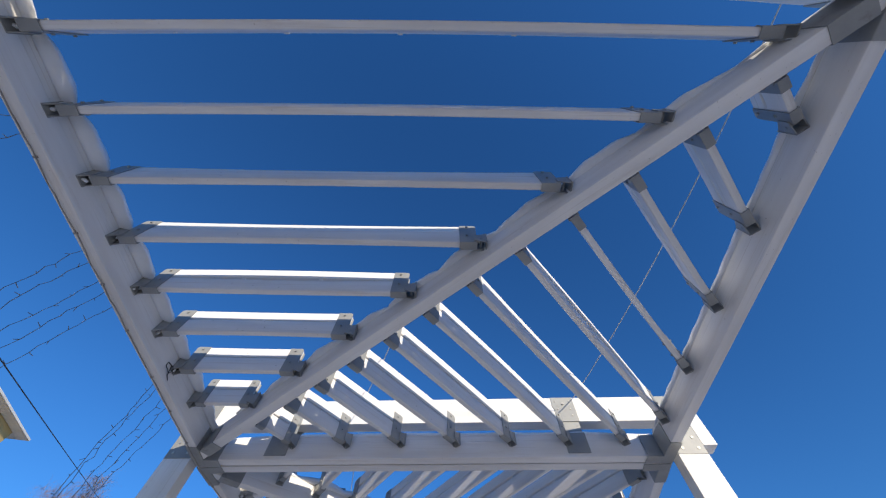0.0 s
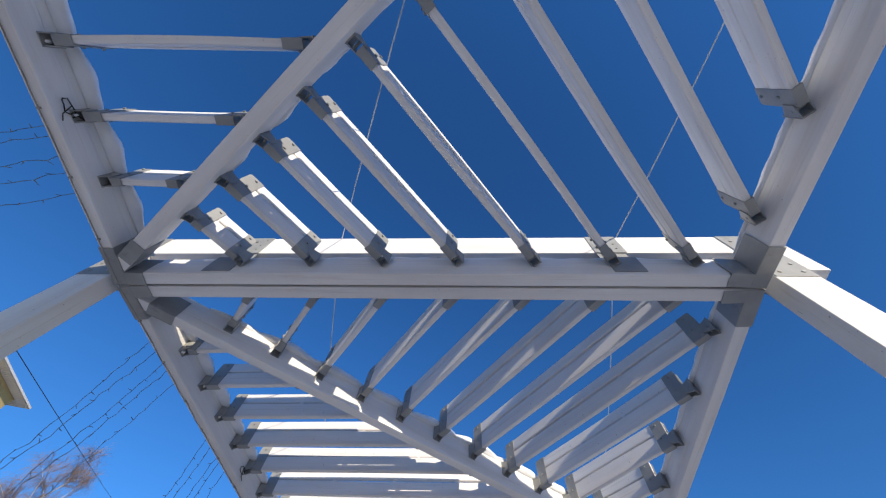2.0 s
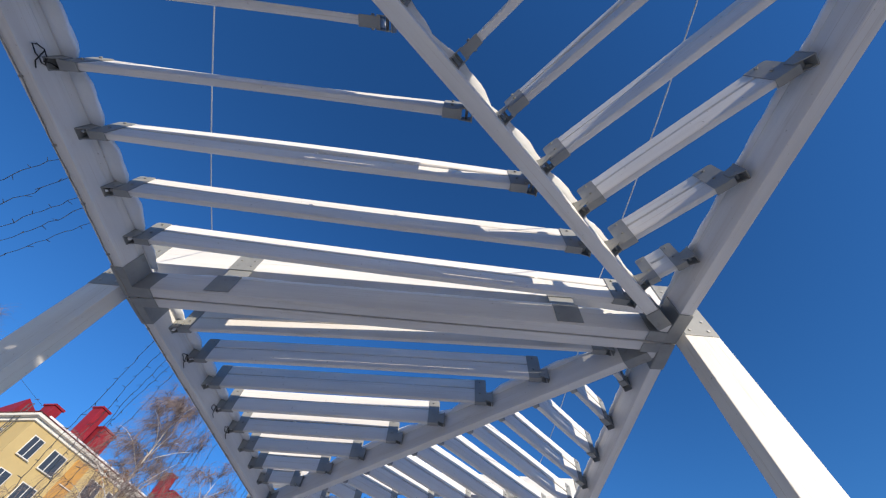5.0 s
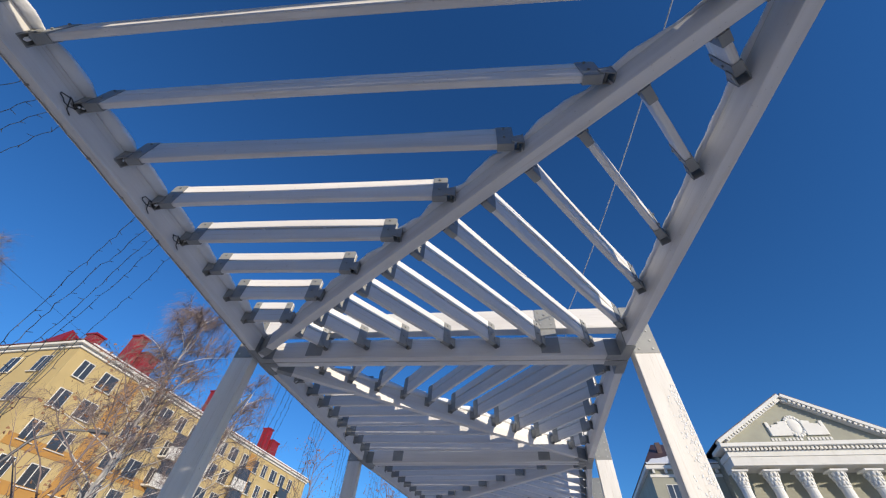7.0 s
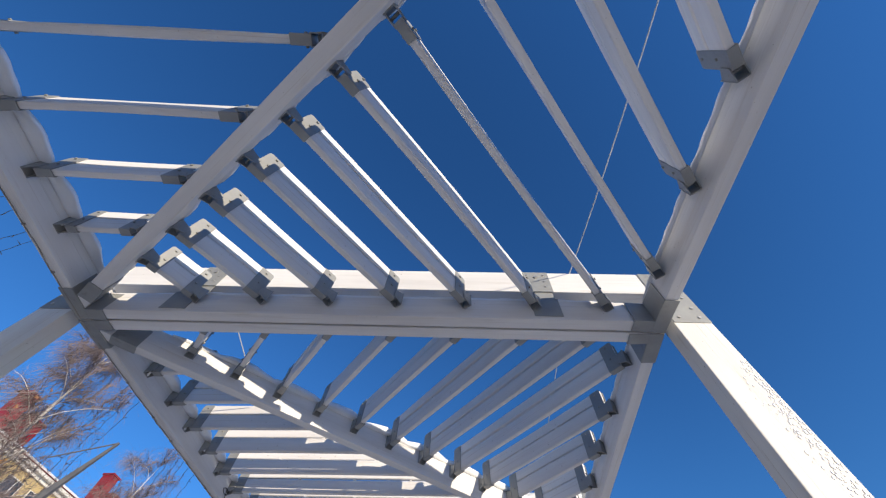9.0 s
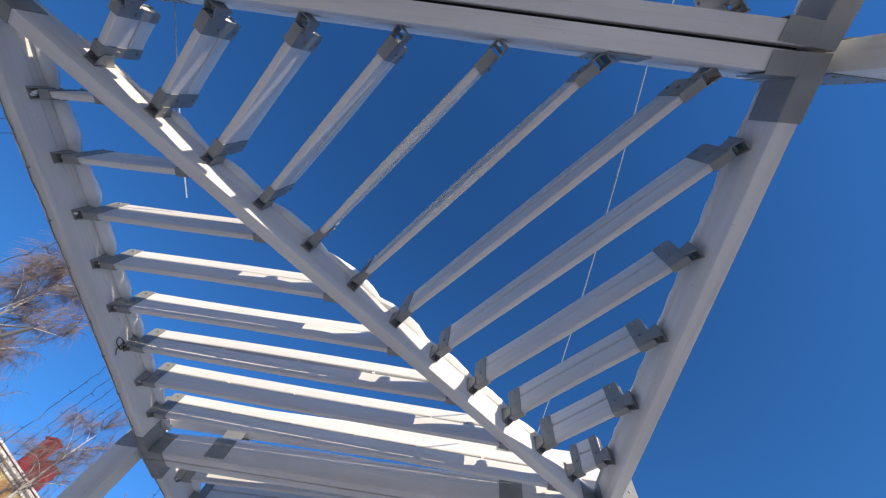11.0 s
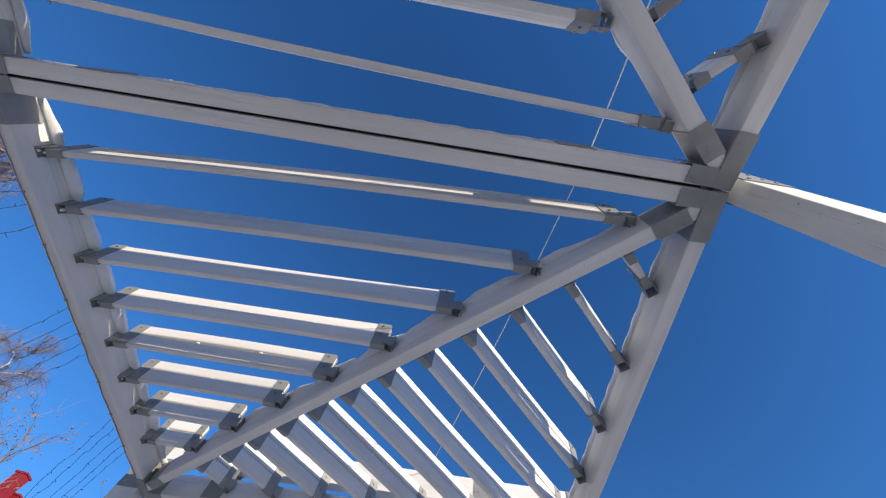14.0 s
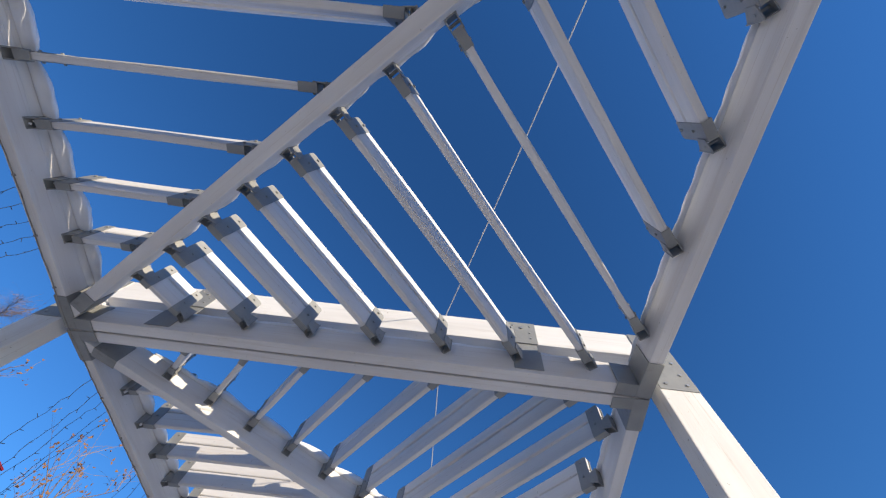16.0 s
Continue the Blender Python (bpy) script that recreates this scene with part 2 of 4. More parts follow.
def louver(parent, a, b):
    """One louver from a to b in plan: two boards one above the other, spacers between, a bracket at each end."""
    m, n = along((a[0], a[1], 0), (b[0], b[1], 0))
    bm = bmesh.new()
    t = LOUVER_T / 2
    for z0, z1 in ((0, GROOVE), (GROOVE + 0.011, LOUVER_H)):
        bowed_board(bm, n, t, z0, z1, warp.choice((-1, 1)) * warp.uniform(0.002, 0.0055) * n, warp.uniform(-0.03, 0.03))
    bmesh.ops.recalc_face_normals(bm, faces=bm.faces)
    strap = 0.098 if n > 0.5 else 0.060
    count = max(2, round(n / 0.62) + 1)
    for i in range(count):
        x = 0.06 + (n - 0.12) * i / (count - 1)
        box(bm, x - 0.012, x + 0.012, -t * 0.8, t * 0.8, GROOVE - 0.004, GROOVE + 0.015)
    ob = part("louver", bm, WHITE_X, parent)
    ob.matrix_basis = Matrix.Translation((0, 0, LOUVER_Z)) @ m
    first = part("end_bracket", bracket_mesh(strap), STEEL, ob, "grey steel louver bracket")
    second = part("end_bracket", bracket_mesh(strap), STEEL, ob, "grey steel louver bracket")
    second.matrix_basis = pose(n, 0, 0, 0, 0, 180)
    return ob


def node_plate(parent, x, y, sx, sy):
    """Grey steel shoe at a corner: cheeks on the side beam and the end beam."""
    w = BEAM_W
    z0, z1 = Z_B - 0.006, Z_B + BEAM_H * 0.9
    xs = sorted((x - sx * 0.004, x + sx * (w + 0.004)))
    label = "grey steel corner shoe"
    one_box("sole_plate", (*xs, *sorted((y, y + sy * 0.28)), z0 - 0.002, z0 + 0.004), STEEL, parent, label, bevel=0.002)
    one_box("cheek_plate", (*sorted((x - sx * 0.001, x - sx * 0.007)), *sorted((y + sy * 0.10, y + sy * 0.28)), z0, z1), STEEL, parent, label, bevel=0.002)
    one_box("cheek_plate", (*sorted((x + sx * (w + 0.001), x + sx * (w + 0.007))), *sorted((y, y + sy * 0.28)), z0, z1), STEEL, parent, label, bevel=0.002)
    one_box("sole_plate", (*sorted((x, x - sx * 0.14)), *sorted((y, y + sy * (w + 0.002))), z0 - 0.001, z0 + 0.003), STEEL, parent, label, bevel=0.001)
    one_box("cheek_plate", (*sorted((x, x - sx * 0.14)), *sorted((y + sy * (w + 0.001), y + sy * (w + 0.007))), z0, z1), STEEL, parent, label, bevel=0.002)


def roof_module(flip):
    """One bay of the roof. The diagonal runs from the near right corner to the far left one, or mirrored along the walk."""
    thing = empty("roof_module")

    def at(x, y):
        return (x, BAY - y) if flip else (x, y)

    w = BEAM_W
    for x in (X_L - w / 2, X_R + w / 2):
        m, n = along((x, near_y(x) + GAP, Z_B), (x, far_y(x) - GAP, Z_B))
        part("side_beam", beam_mesh(n), WHITE_X, thing, "white timber side beam").matrix_basis = m
    inset = GAP + w / 2
    for ya, yb in ((near_y(X_L) + inset, near_y(X_R) + inset), (far_y(X_L) - inset, far_y(X_R) - inset)):
        m, n = along((X_L + 0.003, ya, Z_B), (X_R - 0.003, yb, Z_B))
        part("end_beam", beam_mesh(n), WHITE_X, thing, "white timber end beam").matrix_basis = m
    a, b = at(X_R + 0.03, diagonal_y(X_R + 0.03)), at(X_L - 0.03, diagonal_y(X_L - 0.03))
    m, n = along((*a, Z_B + 0.003), (*b, Z_B + 0.003))
    part("diagonal_beam", beam_mesh(n), WHITE_X, thing, "white timber diagonal beam").matrix_basis = m
    lean = math.atan(DIAG_SLOPE)
    for (ex, ey), turn in ((a, 0), (b, 180)):
        pm = Matrix.Translation((ex, ey, Z_B)) @ Matrix.Rotation(math.atan2(b[1] - a[1], b[0] - a[0]) + radians(turn), 4, "Z")
        bm = bmesh.new()
        box(bm, 0.10, 0.29, -w / 2 - 0.005, w / 2 + 0.005, -0.003, 0.002)
        for s in (-1, 1):
            box(bm, 0.10, 0.29, *sorted((s * (w / 2 + 0.001), s * (w / 2 + 0.006))), -0.003, BEAM_H * 0.8)
        part("diagonal_shoe", bm, STEEL, thing, "grey steel shoe").matrix_basis = pm
    clear = 0.075
    off = w / 2 / math.cos(lean)
    for i in range(8):                       # across the walk
        y = FIRST + PITCH * i
        x_end = DIAG_X - DIAG_RUN * (y + off) - clear * 1.25
        if x_end > X_L + 0.25:
            louver(thing, at(X_L + clear, y), at(x_end, y))
    for k in range(12):                      # slanting rows
        base = Vector((ROW_X + ROW_STEP * k, BAY, 0))
        s_joint = ((base.x - X_C) * SKEW + GAP + w) / (ROW_DIR.y + ROW_DIR.x * SKEW) + clear * 1.2
        s_end = max(s_joint, (base.x - X_R) / ROW_DIR.x + clear * 1.4)
        s_diag = (BAY * DIAG_RUN - DIAG_X + base.x) / (ROW_DIR.x + ROW_DIR.y * DIAG_RUN)
        p, q = base - ROW_DIR * (s_diag - clear - w / 2), base - ROW_DIR * s_end
        if s_diag - s_end > 0.30:
            louver(thing, at(p.x, p.y), at(q.x, q.y))
    if not flip:                             # black strips added in the joints, standing in for the shade there
        for ya, yb in ((near_y(X_L), near_y(X_R)), (far_y(X_L), far_y(X_R))):
            m, n = along((X_L + 0.02, ya, 0), (X_R - 0.02, yb, 0))
            one_box("joint_strip", (0, n, -GAP + 0.0005, GAP - 0.0005, Z_B + 0.05, Z_B + 0.16), RUBBER_AND_SHADE, thing, "black strip in place of the joint's shade").matrix_basis = m
    for x, sx in ((X_L, -1), (X_R, 1)):
        for y, sy in ((near_y(x) + GAP, 1), (far_y(x) - GAP, -1)):
            node_plate(thing, x, y, sx, sy)
    return tagged(thing, "white timber roof bay with grey brackets and upright louvers", "roof bay", "roof bays")


kinds = (roof_module(False), roof_module(True))
kinds[0].matrix_basis = bay_pose(0)
kinds[1].matrix_basis = bay_pose(1)
for k in (-1, 2, 3, 4, 5, 6, 7):
    copy_thing(kinds[k % 2], bay_pose(k))

# ---- portal frames: columns outside the roof, a cross beam above it ----
COL_X, COL_Y = 0.26, 0.13
CROSS_Z, CROSS_H = 3.97, 0.27


def bolt_rows(parent, places, r=0.011):
    for a, b in places:
        bm = bmesh.new()
        rod(bm, a, b, r, n=8)
        part("bolt", bm, BOLT, parent)


def portal():
    thing = empty("portal_frame")
    h = COL_Y / 2
    top = CROSS_Z + CROSS_H
    spans = ((X_L - BEAM_W - 0.06 - COL_X, X_L - BEAM_W - 0.06), (X_R + BEAM_W + 0.07, X_R + BEAM_W + 0.07 + COL_X))
    for x0, x1 in spans:
        bm = bmesh.new()
        box(bm, x0, x1, -h, h, 0.0, top, bevel=0.008)
        col = part("column", bm, WHITE_Z, thing, "white timber column")
        bm = bmesh.new()
        for s in (-1, 1):
            box(bm, x0 + 0.004, x1 - 0.004, *sorted((s * (h + 0.001), s * (h + 0.006))), top - 0.60, top - 0.003, bevel=0.002)
        part("top_plate", bm, STEEL, col, "grey steel plate with bolts")
        bolt_rows(col, [((x, -h - 0.013, z), (x, h + 0.013, z)) for x in (x0 + 0.06, x1 - 0.06) for z in (top - 0.55, top - 0.45, top - 0.33, top - 0.1)])
    bm = bmesh.new()
    box(bm, spans[0][1] + 0.002, spans[1][0] - 0.002, -h, h, CROSS_Z, top, bevel=0.008)
    cross = part("cross_beam", bm, WHITE_X, thing, "white timber cross beam")
    for x in (-1.75, 0.98):
        bm = bmesh.new()
        for s in (-1, 1):
            box(bm, x - 0.11, x + 0.11, *sorted((s * (h + 0.001), s * (h + 0.006))), CROSS_Z - 0.004, top - 0.002, bevel=0.002)
            box(bm, x - 0.10, x + 0.10, *sorted((s * (GAP + BEAM_W + 0.001), s * (GAP + BEAM_W + 0.007))), Z_B + 0.03, Z_B + BEAM_H + 0.01, bevel=0.002)
            box(bm, x - 0.10, x + 0.10, *sorted((s * (h - 0.01), s * (GAP + BEAM_W + 0.007))), Z_B + BEAM_H + 0.004, Z_B + BEAM_H + 0.012)
            box(bm, x - 0.10, x + 0.10, *sorted((s * (h - 0.012), s * (h - 0.004))), Z_B + BEAM_H + 0.01, CROSS_Z)
        part("strap", bm, STEEL, cross, "grey steel hanger strap")
        bolt_rows(cross, [((x + dx, -h - 0.012, CROSS_Z + dz), (x + dx, h + 0.012, CROSS_Z + dz)) for dx, dz in ((-0.06, 0.06), (0.06, 0.06), (-0.06, 0.13), (0.06, 0.13), (-0.07, 0.22), (0.07, 0.22))], 0.008)
        bolt_rows(cross, [((x, -h - 0.015, CROSS_Z + 0.19), (x, h + 0.015, CROSS_Z + 0.19))], 0.014)
    return tagged(thing, "white timber portal of two columns and a cross beam", "portal frame", "portal frames")


first_portal = portal()
first_portal.matrix_basis = joint_pose(-1)
portals = [copy_thing(first_portal, joint_pose(k)) for k in range(0, 9)]

# ---- old snow lying along the beams ----
def snow_mesh(length, seed, pitch=PITCH, first=0.25, width=0.05, tall=0.022, wavy=1.0):
    """A low ridge along x: soft bulges between the louvers, pinched beside them."""
    rnd = random.Random(seed)
    bm = bmesh.new()
    count = max(8, int(length / 0.045))
    phase = rnd.uniform(0, 9)
    rings = []
    for i in range(count + 1):
        x = length * i / count
        bulge = 0.5 + wavy * (abs(math.sin(math.pi * (x - first) / pitch)) ** 0.7 - 0.5)
        n = noise.noise(Vector((x * 2.3 + phase, seed * 3.1, 0))) * (0.3 + 0.7 * wavy)
        end = min(1.0, 6 * i / count + 0.15, 6 * (count - i) / count + 0.15)
        hgt = (tall + 0.034 * bulge + 0.018 * n) * end
        half = (width - 0.010 + 0.034 * bulge + 0.012 * n) * (0.6 + 0.4 * end)
        ring = []
        for a in range(9):
            t = math.pi * a / 8
            ring.append(bm.verts.new((x, -math.cos(t) * half * (1.0 + 0.08 * math.sin(x * 31 + a)), max(0.0, hgt) * math.sin(t) ** 0.6)))
        rings.append(ring)
    for p, q in zip(rings, rings[1:]):
        for a in range(8):
            bm.faces.new((p[a], q[a], q[a + 1], p[a + 1]))
        bm.faces.new((p[8], q[8], q[0], p[0]))
    bm.faces.new(rings[0][::-1])
    bm.faces.new(rings[-1])
    bmesh.ops.recalc_face_normals(bm, faces=bm.faces)
    for f in bm.faces:
        f.smooth = True
    return bm


def snow_on(bay, a, b, seed, pitch, first, tall=0.022, wavy=1.0, half=0.05):
    m, n = along(a, b)
    ob = part("snow_ridge", snow_mesh(n, seed, pitch, first, half, tall, wavy), SNOW)
    ob.matrix_basis = bay @ m
    return tagged(ob, "soft ridge of old white snow lying on a beam", "snow", "snow ridges")


for k in range(-1, 8):
    here = bay_pose(k)
    top = Z_B + BEAM_H + 0.001
    flip = k % 2
    xl, xr = X_L - BEAM_W / 2 + 0.036, X_R + BEAM_W / 2 - 0.014
    first = (FIRST if not flip else BAY - FIRST - PITCH * 9) - near_y(X_L) - 0.12
    snow_on(here, (xl, near_y(xl) + 0.12, top), (xl, far_y(xl) - 0.12, top), 10 * k + 20, PITCH, first, 0.036, half=0.074)
    snow_on(here, (xr, near_y(xr) + 0.12, top), (xr, far_y(xr) - 0.12, top), 10 * k + 21, 0.62, 0.29, 0.028, 0.04, 0.044)
    # ridges added on the end beams to narrow the sun let over them
    for ends in (1, 0):
        inset = GAP + BEAM_W / 2
        ya, yb = (near_y(X_L) + inset, near_y(X_R) + inset) if ends else (far_y(X_L) - inset, far_y(X_R) - inset)
        snow_on(here, (X_L + 0.02, ya, top), (X_R - 0.02, yb, top), 10 * k + 25 - ends, 0.9, 0.3, 0.026, 0.1, 0.034)
    ya, yb = diagonal_y(X_R - 0.25), diagonal_y(X_L + 0.3)
    pa, pb = (X_R - 0.25, ya), (X_L + 0.3, yb)
    if flip:
        pa, pb = (pa[0], BAY - ya), (pb[0], BAY - yb)
    lee = 0.020                              # it leans over the side away from the wind
    snow_on(here, (pa[0], pa[1] - lee, top + 0.003), (pb[0], pb[1] - lee, top + 0.003), 10 * k + 22, 0.50, 0.2, 0.052, half=0.042)

# snow caught in the forks of the brackets along the left beam
for k in range(-1, 8):
    rnd = random.Random(900 + k)
    bm = bmesh.new()
    for i in range(8):
        y = FIRST + PITCH * i
        y = BAY - y if k % 2 else y
        for _ in range(rnd.choice((1, 2, 3))):
            at = Vector((X_L + rnd.uniform(0.008, 0.035), y + rnd.uniform(-0.012, 0.012), LOUVER_Z + rnd.uniform(-0.004, 0.07)))
            bmesh.ops.create_icosphere(bm, subdivisions=2, radius=rnd.uniform(0.008, 0.014), matrix=Matrix.Translation(at) @ Matrix.Diagonal((1.2, 0.9, rnd.uniform(0.7, 1.8), 1)))
    for v in bm.verts:
        v.co += Vector((noise.noise(v.co * 90), noise.noise(v.co * 90 + Vector((9, 0, 0))), noise.noise(v.co * 90 + Vector((0, 9, 0))))) * 0.005
    for f in bm.faces:
        f.smooth = True
    ob = part("snow_clumps", bm, SNOW)
    ob.matrix_basis = bay_pose(k)
    tagged(ob, "small clumps of old snow caught in the brackets", "snow", kind="stuff")

# snow blown against the sunny face of one column
bm = bmesh.new()
rnd = random.Random(4)
for i in range(1100):
    z = rnd.uniform(0.4, 3.3)
    spread = 0.05 + 0.16 * (1 - z / 3.6)
    x = X_R + BEAM_W + 0.07 + COL_X - abs(rnd.gauss(0, spread * 0.6)) - 0.01
    if x < X_R + BEAM_W + 0.08:
        continue
    r = rnd.uniform(0.002, 0.006)
    bmesh.ops.create_icosphere(bm, subdivisions=1, radius=r, matrix=Matrix.Translation((x, -COL_Y / 2 - 0.001, z)) @ Matrix.Diagonal((1.2, 0.10, rnd.uniform(1, 2.6), 1)))
for f in bm.faces:
    f.smooth = True
crust = part("snow_crust", bm, SNOW)
crust.matrix_basis = joint_pose(3)
tagged(crust, "patchy crust of blown snow stuck to a column", "snow", kind="stuff")

# short board on the outer side of one column
bm = bmesh.new()
bx = X_R + BEAM_W + 0.07 + COL_X
box(bm, bx, bx + 0.13, -0.07, 0.07, 3.72, 4.30, bevel=0.010)
part("end_board", bm, WHITE_Z, portals[1], "short white board")


# ---- wires ----
def wire_mesh(points, r, n=4):
    bm = bmesh.new()
    rings = []
    for i, p in enumerate(points):
        d = (Vector(points[min(i + 1, len(points) - 1)]) - Vector(points[max(i - 1, 0)])).normalized()
        side = d.cross(Vector((0.31, 0.2, 0.93))).normalized()
        up = d.cross(side)
        rings.append([bm.verts.new(Vector(p) + side * math.cos(math.tau * a / n) * r + up * math.sin(math.tau * a / n) * r) for a in range(n)])
    for p, q in zip(rings, rings[1:]):
        for a in range(n):
            bm.faces.new((p[a], p[(a + 1) % n], q[(a + 1) % n], q[a]))
    return bm


def sagging(a, b, sag, steps=14):
    a, b = Vector(a), Vector(b)
    return [a.lerp(b, i / steps) - Vector((0, 0, sag * 4 * (i / steps) * (1 - i / steps))) for i in range(steps + 1)]


cross_top = CROSS_Z + CROSS_H + 0.008
for xs, first in (((1.72, 1.10, 1.38, 1.28, 1.22, 0.33, 0.10), 0), ((-1.1, -2.2), 1)):
    for i in range(len(xs) - 1):
        a = joint_pose(first + i) @ Vector((xs[i], 0, cross_top))
        b = joint_pose(first + i + 1) @ Vector((xs[i + 1], 0, cross_top))
        tagged(part("roof_cable", wire_mesh(sagging(a, b, 0.10), 0.0045, 5), CABLE), "thin pale cable slung between the cross beams", "cable", "roof cables")


def light_string(bay, y, seed, length, drift_y, drift_x, gather):
    """One strand of small lights hanging from the outer side of the left beam."""
    rnd = random.Random(seed)
    thing = empty("light_string")
    thing.matrix_basis = bay @ pose(X_L - BEAM_W - 0.012, y, Z_B + 0.05)
    pts, steps = [], int(length / 0.05)
    for i in range(steps + 1):
        s = i / steps
        w = noise.noise(Vector((s * 7, seed * 1.7, 0))) * 0.016 * min(1, s * 4)
        pts.append(Vector((drift_x * s + w + rnd.gauss(0, 0.004), drift_y * s ** 1.2 + gather * s + w * 1.3 + rnd.gauss(0, 0.005), -length * s)))
    part("wire", wire_mesh(pts, 0.0021, 4), WIRE, thing)
    bm = bmesh.new()
    for i in range(2, steps, 2):
        d = Vector((rnd.gauss(0, 1), rnd.gauss(0, 1), rnd.gauss(-0.2, 0.5))).normalized()
        rod(bm, pts[i], pts[i] + d * rnd.uniform(0.022, 0.036), 0.0026, 0.0016, 4)
    tagged(part("lamp_chain", bm, WIRE, thing), kind="stuff")
    return tagged(thing, "thin dark string of small unlit lights hanging from the beam", "string lights", "string lights")


rnd = random.Random(12)
for k in range(-1, 7):
    for c in range(3):
        y0 = 0.4 + c * 1.15
        pull = rnd.uniform(-0.15, 0.15)
        for j in range(5):
            yy = y0 + j * 0.11 + rnd.uniform(-0.03, 0.03)
            light_string(bay_pose(k), yy, 100 * k + 10 * c + j + 300, rnd.uniform(2.3, 3.0), pull, rnd.uniform(-0.25, 0.0), -(j - 1.5) * 0.07)


# ---- the yellow block of flats ----
def window(parent, m, w, h, mullion=0.5, label=""):
    """A white framed window with dark panes, in its own frame: x across, z up, looking along -y."""
    f = one_box("window", (-w / 2 - 0.06, w / 2 + 0.06, 0.0, 0.10, -h / 2 - 0.06, h / 2 + 0.06), OFFWHITE, parent, label or "white framed window", bevel=0.01)
    f.matrix_basis = m
    cut = -w / 2 + w * mullion
    for x0, x1 in ((-w / 2, cut - 0.04), (cut + 0.04, w / 2)):
        one_box("pane", (x0, x1, -0.006, 0.02, -h / 2, h / 2), GLASS, f)
    one_box("sill", (-w / 2 - 0.12, w / 2 + 0.12, -0.16, 0.0, -h / 2 - 0.12, -h / 2 - 0.065), OFFWHITE, f)
    return f


def flats():
    L, DEEP, EAVE = 42.3, 13.0, 16.4
    thing = empty("apartment_building")
    thing.matrix_basis = pose(-23.67, 34.11, 0, 0, 0, -19.5) @ Matrix.Scale(0.849, 4)
    one_box("wall", (-DEEP, 0, 0, L, 0, EAVE), YELLOW, thing)
    for y0 in (5.5, 16.0, 26.5):
        one_box("wall_band", (-0.2, 0.05, y0, y0 + 1.5, 0, EAVE - 0.3), OCHRE, thing, "ochre stripe")
    for z in (6.2, 8.8):
        one_box("wall_band", (-0.2, 0.045, 0.3, L - 0.3, z, z + 0.75), OCHRE, thing, "ochre stripe")
    one_box("cornice", (-DEEP - 0.55, 0.55, -0.55, L + 0.55, EAVE + 0.08, EAVE + 0.32), OFFWHITE, thing, "white boxed eaves", bevel=0.04)
    one_box("cornice", (-DEEP - 0.2, 0.2, -0.2, L + 0.2, EAVE - 0.15, EAVE + 0.078), OFFWHITE, thing, "white boxed eaves", bevel=0.03)
    bm = bmesh.new()
    z0, z1 = EAVE + 0.32, EAVE + 2.9
    ring = [bm.verts.new(p) for p in ((-DEEP - 0.7, -0.7, z0), (0.7, -0.7, z0), (0.7, L + 0.7, z0), (-DEEP - 0.7, L + 0.7, z0))]
    r0, r1 = bm.verts.new((-DEEP / 2, 5.2, z1)), bm.verts.new((-DEEP / 2, L - 5.2, z1))
    for f in ((ring[0], ring[1], r0), (ring[1], ring[2], r1, r0), (ring[2], ring[3], r1), (ring[3], ring[0], r0, r1), ring[::-1]):
        bm.faces.new(f)
    roof = part("roof", bm, RED_TIN, thing, "dark red sheet metal roof with snow")
    slope = math.atan2(2.58, DEEP / 2 + 0.7)
    for i in range(56):                                     # standing seams on the slope
        y = 5.4 + i * 0.58
        if y < L - 5.4:
            bm = bmesh.new()
            rod(bm, (0.66, y, z0 + 0.03), (-DEEP / 2, y, z1 + 0.02), 0.03, n=4)
            part("roof_seam", bm, RED_TIN, roof)
    # snow on the lower slope
    bm = bmesh.new()
    rnd = random.Random(7)
    for i in range(60):
        y = 0.4 + i * (L - 1.0) / 60
        n = 1.3 + 1.2 * noise.noise(Vector((y * 0.35, 0, 4)))
        up = max(0.3, n)
        if y < 5:
            up = min(up, y * 0.5 + 0.2)
        box(bm, 0.66 - up, 0.66, y, y + (L - 1.0) / 60 * 1.02, 0.0, 0.14, m=Matrix.Translation((0.7, 0, z0)) @ Matrix.Rotation(slope, 4, "Y") @ Matrix.Translation((-0.7, 0, 0.0)), bevel=0.03)
    tagged(part("roof_snow", bm, SNOW, roof, "melting snow along the eaves"), kind="stuff")
    for y, x, w, h in ((4.3, -1.5, 1.0, 2.7), (5.7, -1.2, 1.7, 1.5), (17.0, -1.5, 1.0, 2.7), (18.4, -1.2, 1.7, 1.5), (29.5, -1.5, 1.0, 2.7), (30.9, -1.2, 1.7, 1.5), (0.4, -0.9, 0.9, 0.3)):
        ch = one_box("chimney", (x - 0.55, x + 0.55, y, y + w, z0 + 0.1, z0 + 0.9 + h), RED_TIN, thing, "red metal clad chimney", bevel=0.02)
        one_box("chimney_cap", (x - 0.66, x + 0.66, y - 0.1, y + w + 0.1, z0 + 0.9 + h + 0.002, z0 + 1.05 + h), RED_TIN, ch)
    bm = bmesh.new()
    vs = [bm.verts.new(p) for p in ((-6.2, -0.2, z0 + 0.1), (-3.2, -0.2, z0 + 0.1), (-3.2, 2.4, z0 + 0.9), (-6.2, 2.4, z0 + 0.9))]
    tip = bm.verts.new((-4.7, 0.8, z0 + 2.3))
    for a in range(4):
        bm.faces.new((vs[a], vs[(a + 1) % 4], tip))
    bm.faces.new(vs[::-1])
    part("dormer_roof", bm, RED_TIN, thing, "red metal dormer roof")
    face = Matrix.Rotation(radians(90), 4, "Z")              # -y of a window turned to +x
    widths = (1.0, 1.45, 1.0, 1.45, 1.45)
